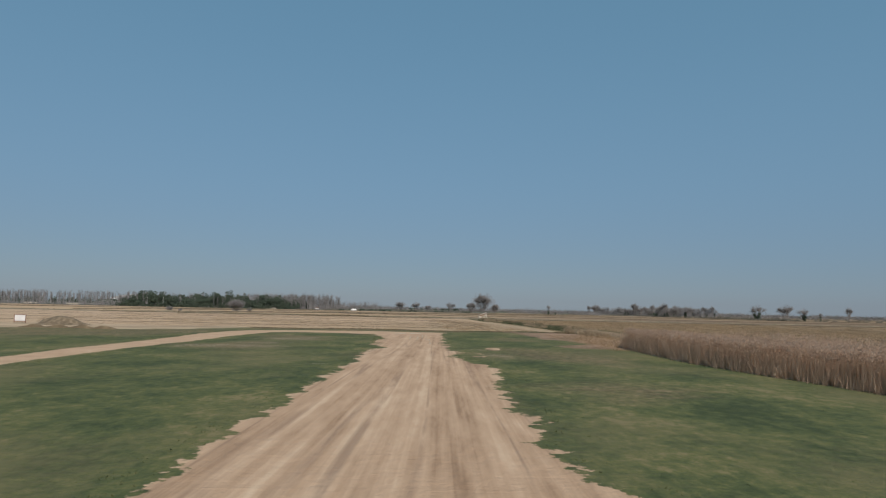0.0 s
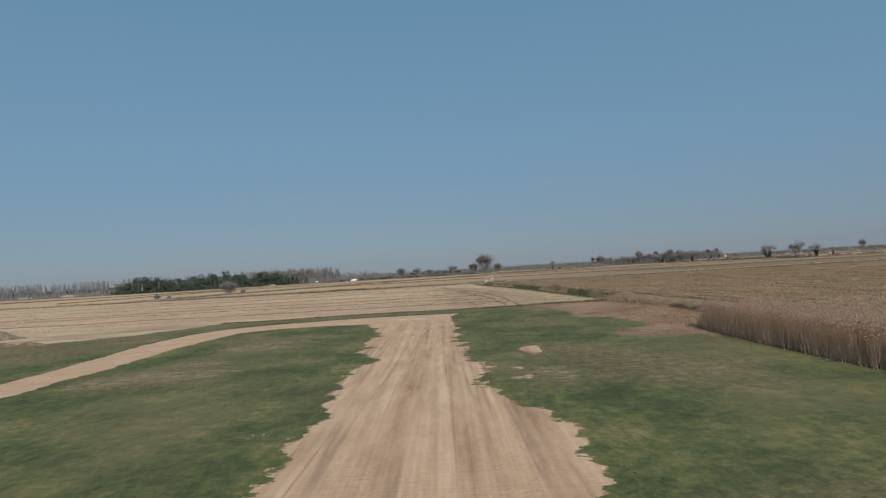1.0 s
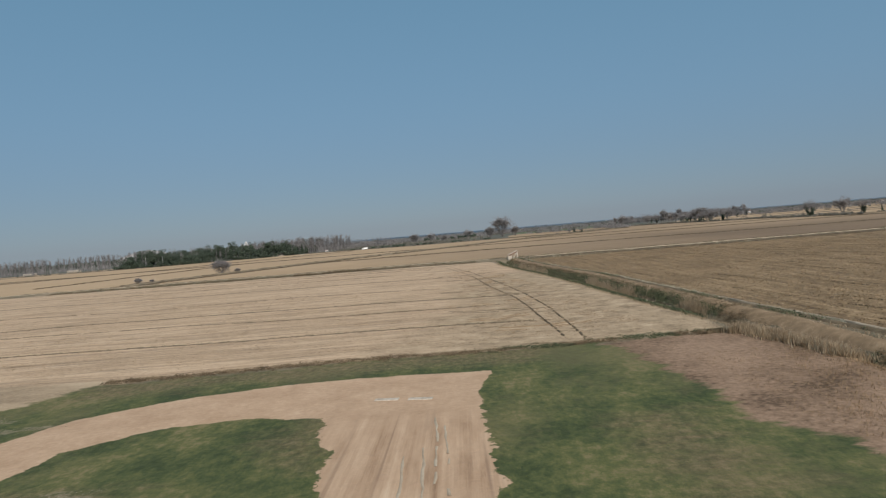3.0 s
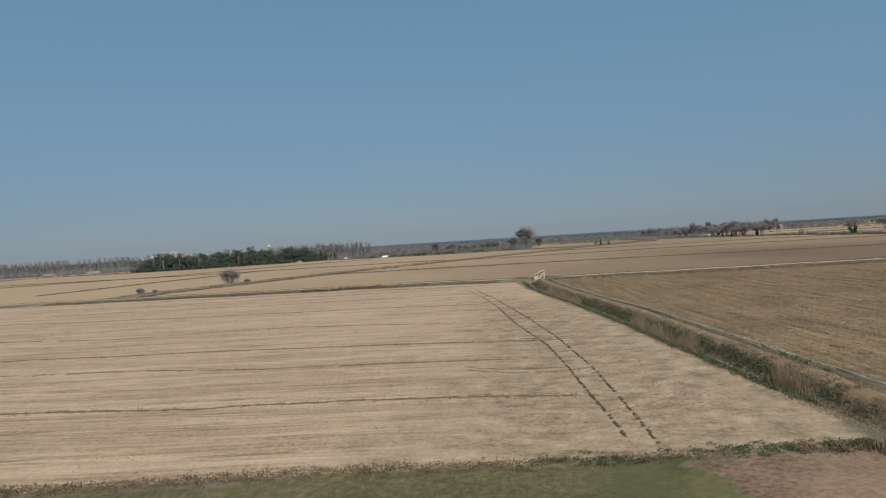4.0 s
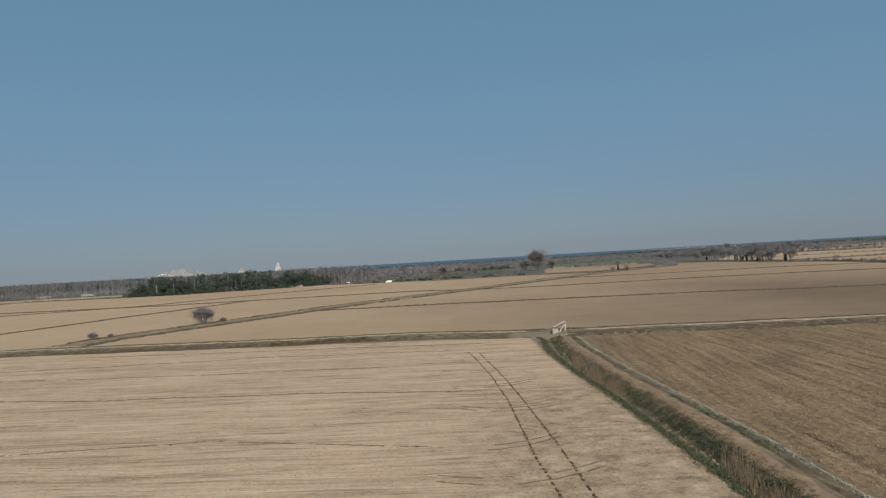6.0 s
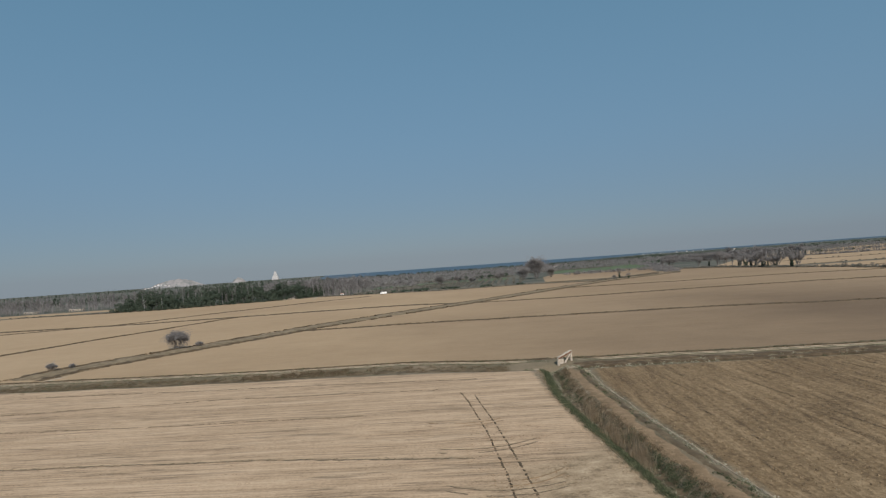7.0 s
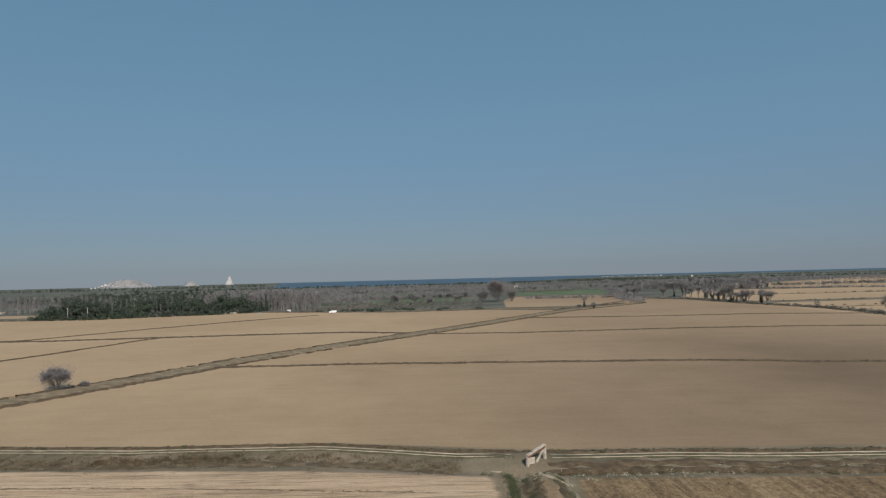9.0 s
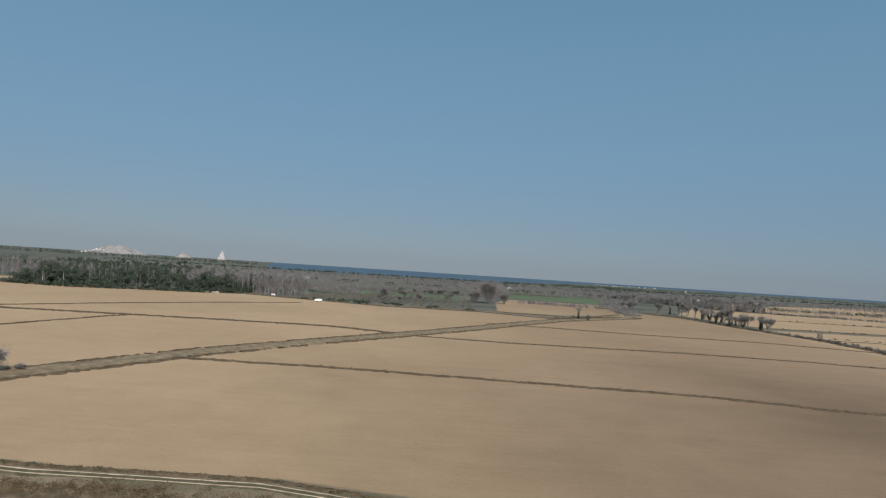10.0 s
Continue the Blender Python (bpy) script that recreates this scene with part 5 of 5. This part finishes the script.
DARK_BELTS = [([(-1300, 1500), (-330, 1350)], 240, 40, 17), ([(-1200, 2650), (200, 2800), (900, 3000)], 380, 40, 8), ([(500, 3250), (1500, 3400), (3000, 3500)], 420, 16, 8), ([(900, 4000), (2600, 4150)], 260, 30, 9), ([(600, 2700), (2400, 2800)], 260, 14, 8), ([(-700, 2200), (600, 2250)], 120, 30, 8), ([(620, 1520), (1300, 1560)], 70, 8, 6), ([(-150, 905), (40, 890)], 18, 6, 2.5), ([(-60, 1270), (40, 1280)], 16, 5, 6), ([(-2600, 3300), (-900, 3500)], 300, 90, 20), ([(-300, 1620), (400, 1660)], 60, 20, 7)]
stuff("far_pine_belts", np.concatenate([belt(p, n, s, t, 1.8, 56) for p, n, s, t in DARK_BELTS]), PINE, "dark evergreen belts in the distance", "wood")
HEDGES = [([(345, 905), (900, 930)], 40, 1.0, 1.4), ([(335, 1085), (1000, 1095)], 60, 1.5, 2.2), ([(330, 800), (900, 790)], 30, 1.0, 1.2), ([(320, 640), (560, 610)], 60, 1.5, 1.4), ([(312, 600), (316, 690), (315, 780), (300, 855), (284, 1000), (248, 1060)], 300, 2.0, 2.6),
          ([(110, 845), (131, 860), (160, 905), (215, 935)], 40, 2.0, 1.6), ([(320, 784), (320, 726), (308, 681), (300, 640)], 50, 2.0, 1.6), ([(324, 793), (325, 794)], 5, 1.5, 6.0), ([(-200, 931), (-50, 868), (45, 878)], 90, 1.5, 1.4), ([(-560, 908), (-410, 868)], 50, 2, 1.5)]
stuff("field_hedges", np.concatenate([crowns(along(p, n, 0, w), h, 1.8, 0.6, 44, 0.0) for p, n, w, h in HEDGES]), SCRUB, "low scrubby hedges between the far fields", "hedge")
SCRUB_PLOTS = [[(-160, 900), (-95, 900), (-95, 1100), (-140, 1010)], [(-210, 1230), (40, 1240), (40, 1290), (-220, 1300)], [(60, 1440), (240, 1500), (230, 1560), (60, 1520)]]
ss = np.concatenate([in_plot(p, 700) for p in SCRUB_PLOTS])
stuff("scrub", crowns(ss, 2.6, 2.2, 0.8, 26, 0.0), SCRUB, "grey-green scrub past the tan fields", "scrub")
rows = np.array([(-92 + 8.5 * i + 0.04 * (y - 900) + rng.normal(0, 0.4), y + rng.normal(0, 0.5)) for i in range(16) for y in np.arange(903, 1105, 4.2)])
rows = rows[rows[:, 1] > 886 + 0.1 * rows[:, 0] + 22]
stuff("orchard", np.concatenate([crowns(rows, 3.4, 1.7, 0.55, 34, 0.25), poles(rows, 2.4, 0.12, 0.9, 6)]), SCRUB, "straight rows of small grey fruit trees", "orchard")


# ---- built things ----
def sluice():
    """An old sluice frame: a low and a high concrete post, a sloping top beam, a plate and a brace."""
    ob = tagged(new("sluice_gate"), "old cream concrete sluice frame with sloping rusty beam", "sluice")
    for x, h in ((-2.2, 1.7), (2.2, 2.9)):
        part("post", box(bmesh.new(), (0.5, 0.5, h + 0.5), (x, 0, h / 2 - 0.25), 0, 0.06), CONCRETE, ob)
    for z, t, material in ((2.2, 0.34, RUST), (2.5, 0.2, CONCRETE)):
        bm = bmesh.new()
        bmesh.ops.create_cube(bm, size=1, matrix=pose(0, 0, z, 0, -15.3, 0) @ Matrix.Diagonal((4.7, 0.55 if t > 0.3 else 0.75, t, 1)))
        bmesh.ops.bevel(bm, geom=list(bm.edges), offset=0.03, segments=1, affect="EDGES")
        part("beam", bm, material, ob, "rust-brown steel beam" if t > 0.3 else "cream concrete coping")
    part("gate_plate", box(bmesh.new(), (1.5, 0.14, 1.2), (-1.15, 0.05, 0.75), 0, 0.02), CONCRETE, ob)
    bm = bmesh.new()
    bmesh.ops.create_cube(bm, size=1, matrix=pose(0.95, 0.1, 1.15, 0, 42, 0) @ Matrix.Diagonal((0.3, 0.3, 2.9, 1)))
    part("brace", bm, CONCRETE, ob)
    part("spindle", box(bmesh.new(), (0.1, 0.1, 1.3), (-1.15, 0.05, 1.9), 0, 0.01), RUST, ob)
    return ob


stand(sluice(), 19.3, 321.5, 38, 1.0, 0.25)


def house(wide, deep, wall_h, roof_h, label, roof=TILE):
    ob = tagged(new("house"), label, "house", "distant houses")
    part("wall", box(bmesh.new(), (wide, deep, wall_h + 1), (0, 0, wall_h / 2 - 0.5)), WHITE, ob)
    o = 0.5
    a, b = wide / 2 + o, deep / 2 + o
    v = [(-a, -b, wall_h), (a, -b, wall_h), (a, b, wall_h), (-a, b, wall_h), (-a, 0, wall_h + roof_h), (a, 0, wall_h + roof_h)]
    part("roof", mesh_from("roof", v, [(0, 1, 5, 4), (2, 3, 4, 5), (0, 4, 3), (1, 2, 5), (3, 2, 1, 0)]), roof, ob, "pitched tiled roof")
    for i in (-0.28, 0.0, 0.28):
        part("window", box(bmesh.new(), (wide * 0.1, 0.12, wall_h * 0.28), (wide * i, -deep / 2 - 0.03, wall_h * 0.55)), DARK, ob)
    return ob


villa = stand(house(12, 9, 8, 2.0, "small white seaside house with tiled roof"), 838, 3905, 8, 0.5)
pick = random.Random(4)
for i in range(1, 12):
    again(villa, 838 + i * 28 + pick.uniform(-8, 8), 3905 - i * 3, pick.uniform(-15, 15), pick.uniform(0.28, 0.6))
again(villa, 1120, 3330, 0, 0.7)
for x, y, s in ((-169, 923, 0.3), (780, 1900, 0.6), (560, 690, 0.4), (-290, 1700, 0.6), (170, 1900, 0.6), (640, 1900, 0.6), (1100, 1850, 0.6)):
    again(villa, x, y, pick.uniform(-30, 30), s)


def shed():
    ob = tagged(new("shed"), "long low pale farm shed at the wood", "shed")
    part("wall", box(bmesh.new(), (26, 7, 2.6), (0, 0, 1.2)), CONCRETE, ob)
    part("roof", mesh_from("roof", [(-13.4, -4, 2.5), (13.4, -4, 2.5), (13.4, 4, 2.5), (-13.4, 4, 2.5), (-13.4, 0, 3.6), (13.4, 0, 3.6)], [(0, 1, 5, 4), (2, 3, 4, 5), (0, 4, 3), (1, 2, 5), (3, 2, 1, 0)]), CONCRETE, ob)
    for i in range(5):
        part("window", box(bmesh.new(), (1.6, 0.1, 0.9), (-10 + 5 * i, -3.53, 1.5)), DARK, ob)
    return ob


stand(shed(), -228, 909, 25, 0.5)


far_shed = stand(shed(), -568, 1050, 4, 0.75)
tagged(far_shed, "long low pale shed among the bare poplars", "shed")
again(far_shed, -640, 1060, 4, 0.75)


def mast():
    ob = tagged(new("mast"), "slender white mast before the pine wood", "mast", "white masts")
    bm = bmesh.new()
    bmesh.ops.create_cone(bm, cap_ends=True, segments=10, radius1=0.16, radius2=0.1, depth=12, matrix=pose(0, 0, 5.8))
    part("pole", bm, PLASTER, ob)
    part("foot", box(bmesh.new(), (1.2, 1.2, 0.5), (0, 0, 0.15), 0, 0.05), CONCRETE, ob)
    part("cap", box(bmesh.new(), (0.6, 0.4, 0.6), (0, 0, 12), 0, 0.08), PLASTER, ob)
    return ob


white_mast = stand(mast(), -374, 864, 0)
again(white_mast, -352, 860, 0, 1.0)


def lorry():
    ob = tagged(new("lorry"), "white box lorry parked by the far field", "lorry")
    part("cargo_box", box(bmesh.new(), (6.2, 2.4, 2.3), (0.9, 0, 2.05), 0, 0.06), WHITE, ob)
    part("cab", box(bmesh.new(), (1.9, 2.3, 1.9), (-3.3, 0, 1.55), 0, 0.18), WHITE, ob)
    part("windscreen", box(bmesh.new(), (0.1, 1.9, 0.75), (-4.24, 0, 1.95), 0, 0.02), DARK, ob)
    part("chassis", box(bmesh.new(), (8.0, 1.0, 0.3), (0, 0, 0.75), 0, 0.02), RUBBER, ob)
    for x in (-3.2, 2.6):
        for y in (-1.05, 1.05):
            bm = bmesh.new()
            bmesh.ops.create_cone(bm, cap_ends=True, segments=16, radius1=0.48, radius2=0.48, depth=0.32, matrix=pose(x, y, 0.48, 90, 0, 0))
            part("wheel", bm, RUBBER, ob)
    return ob


stand(lorry(), -113, 874, 8, 0.85, 0.0)


def sign_board():
    ob = tagged(new("sign_board"), "pale grey framed board on short legs in the grass", "board")
    part("panel", box(bmesh.new(), (1.7, 0.1, 1.1), (0, 0, 1.05), 0, 0.02), PLASTER, ob)
    for x in (-0.9, 0.9):
        part("leg", box(bmesh.new(), (0.12, 0.14, 1.75), (x, 0.0, 0.8), 0, 0.01), RUST, ob)
    for z in (0.45, 1.65):
        part("rail", box(bmesh.new(), (1.92, 0.14, 0.1), (0, 0.0, z), 0, 0.01), RUST, ob)
    return ob


stand(sign_board(), -77.8, 126, 25)


def marker_slab():
    ob = tagged(new("marker_slab"), "flat dusty cream marker slab lying on the bare earth", "marker", "markers at the end of the strip")
    part("slab", box(bmesh.new(), (1.8, 0.55, 0.08), (0, 0, 0.04), 0, 0.015), CONCRETE, ob)
    return ob


slab = stand(marker_slab(), -6.8, 113.8, -8, 1.0, 0.0)
again(slab, -4.3, 113.2, -9, 1.0).location.z += 0.1


def heap(name, x, y, rx, ry, h, material, label, category, k=26, rough=0.25):
    """A rounded uneven heap of earth or rock."""
    verts, faces = [(0, 0, h)], []
    rings = 7
    for r in range(1, rings + 1):
        f = r / rings
        for i in range(k):
            a = 6.2832 * i / k
            q = f * (1 + rough * noise.noise((math.cos(a) * 2 + x, math.sin(a) * 2, f * 2)))
            z = h * (0.5 + 0.5 * math.cos(math.pi * f)) * (1 + rough * noise.noise((math.cos(a) * f * 4, math.sin(a) * f * 4 + y, 3)))
            verts.append((rx * q * math.cos(a), ry * q * math.sin(a), z if r < rings else -0.3))
    for i in range(k):
        faces.append((0, 1 + i, 1 + (i + 1) % k))
        for r in range(rings - 1):
            a, b = 1 + r * k + i, 1 + r * k + (i + 1) % k
            faces.append((a, a + k, b + k, b))
    ob = thing(name, mesh_from(name, verts, faces, True), material, label, category)
    ob.location = (x, y, float(height(x, y)))
    return ob


heap("earth_mound", -67.5, 121, 5.5, 3.2, 1.6, FURROW, "low mound of dug earth beside the field", "mound")
for x, y in ((-60, 107), (-56, 106.5), (-52.5, 106.3), (-64, 107.4)):
    heap("earth_mound", x, y, 2.6, 0.9, 0.5, BUND, "flat dark mound of spoil on the grass", "mound")
heap("rocky_hill", -2010, 4400, 230, 150, 52, ROCK, "pale rocky hill on the horizon", "hill", 40, 0.45)
heap("rocky_hill", -1640, 4500, 60, 60, 30, ROCK, "small pale rocky hill on the horizon", "hill", 30, 0.4)
for i in range(9):
    x = -2160 + i * 22
    again(villa, x, 4268 + pick.uniform(-4, 14), pick.uniform(-30, 30), pick.uniform(0.5, 0.9)).location.z = 18 + 22 * math.exp(-((x + 2060) / 60) ** 2) - 12


def landmark():
    ob = tagged(new("pyramid_building"), "cream stepped pyramid-shaped apartment building", "building")
    for i in range(7):
        w = 50 - 6.3 * i
        part("storey", box(bmesh.new(), (w, w * 0.7, 9.4), (0, 0, 4.5 + 9.0 * i - 0.5), 0, 0.6), PLASTER, ob)
        part("window", box(bmesh.new(), (w * 0.86, 0.4, 1.3), (0, -w * 0.35 - 0.1, 5.2 + 9.0 * i)), DARK, ob)
    return ob


stand(landmark(), -1443, 4650, 0, 0.95, 3.0)
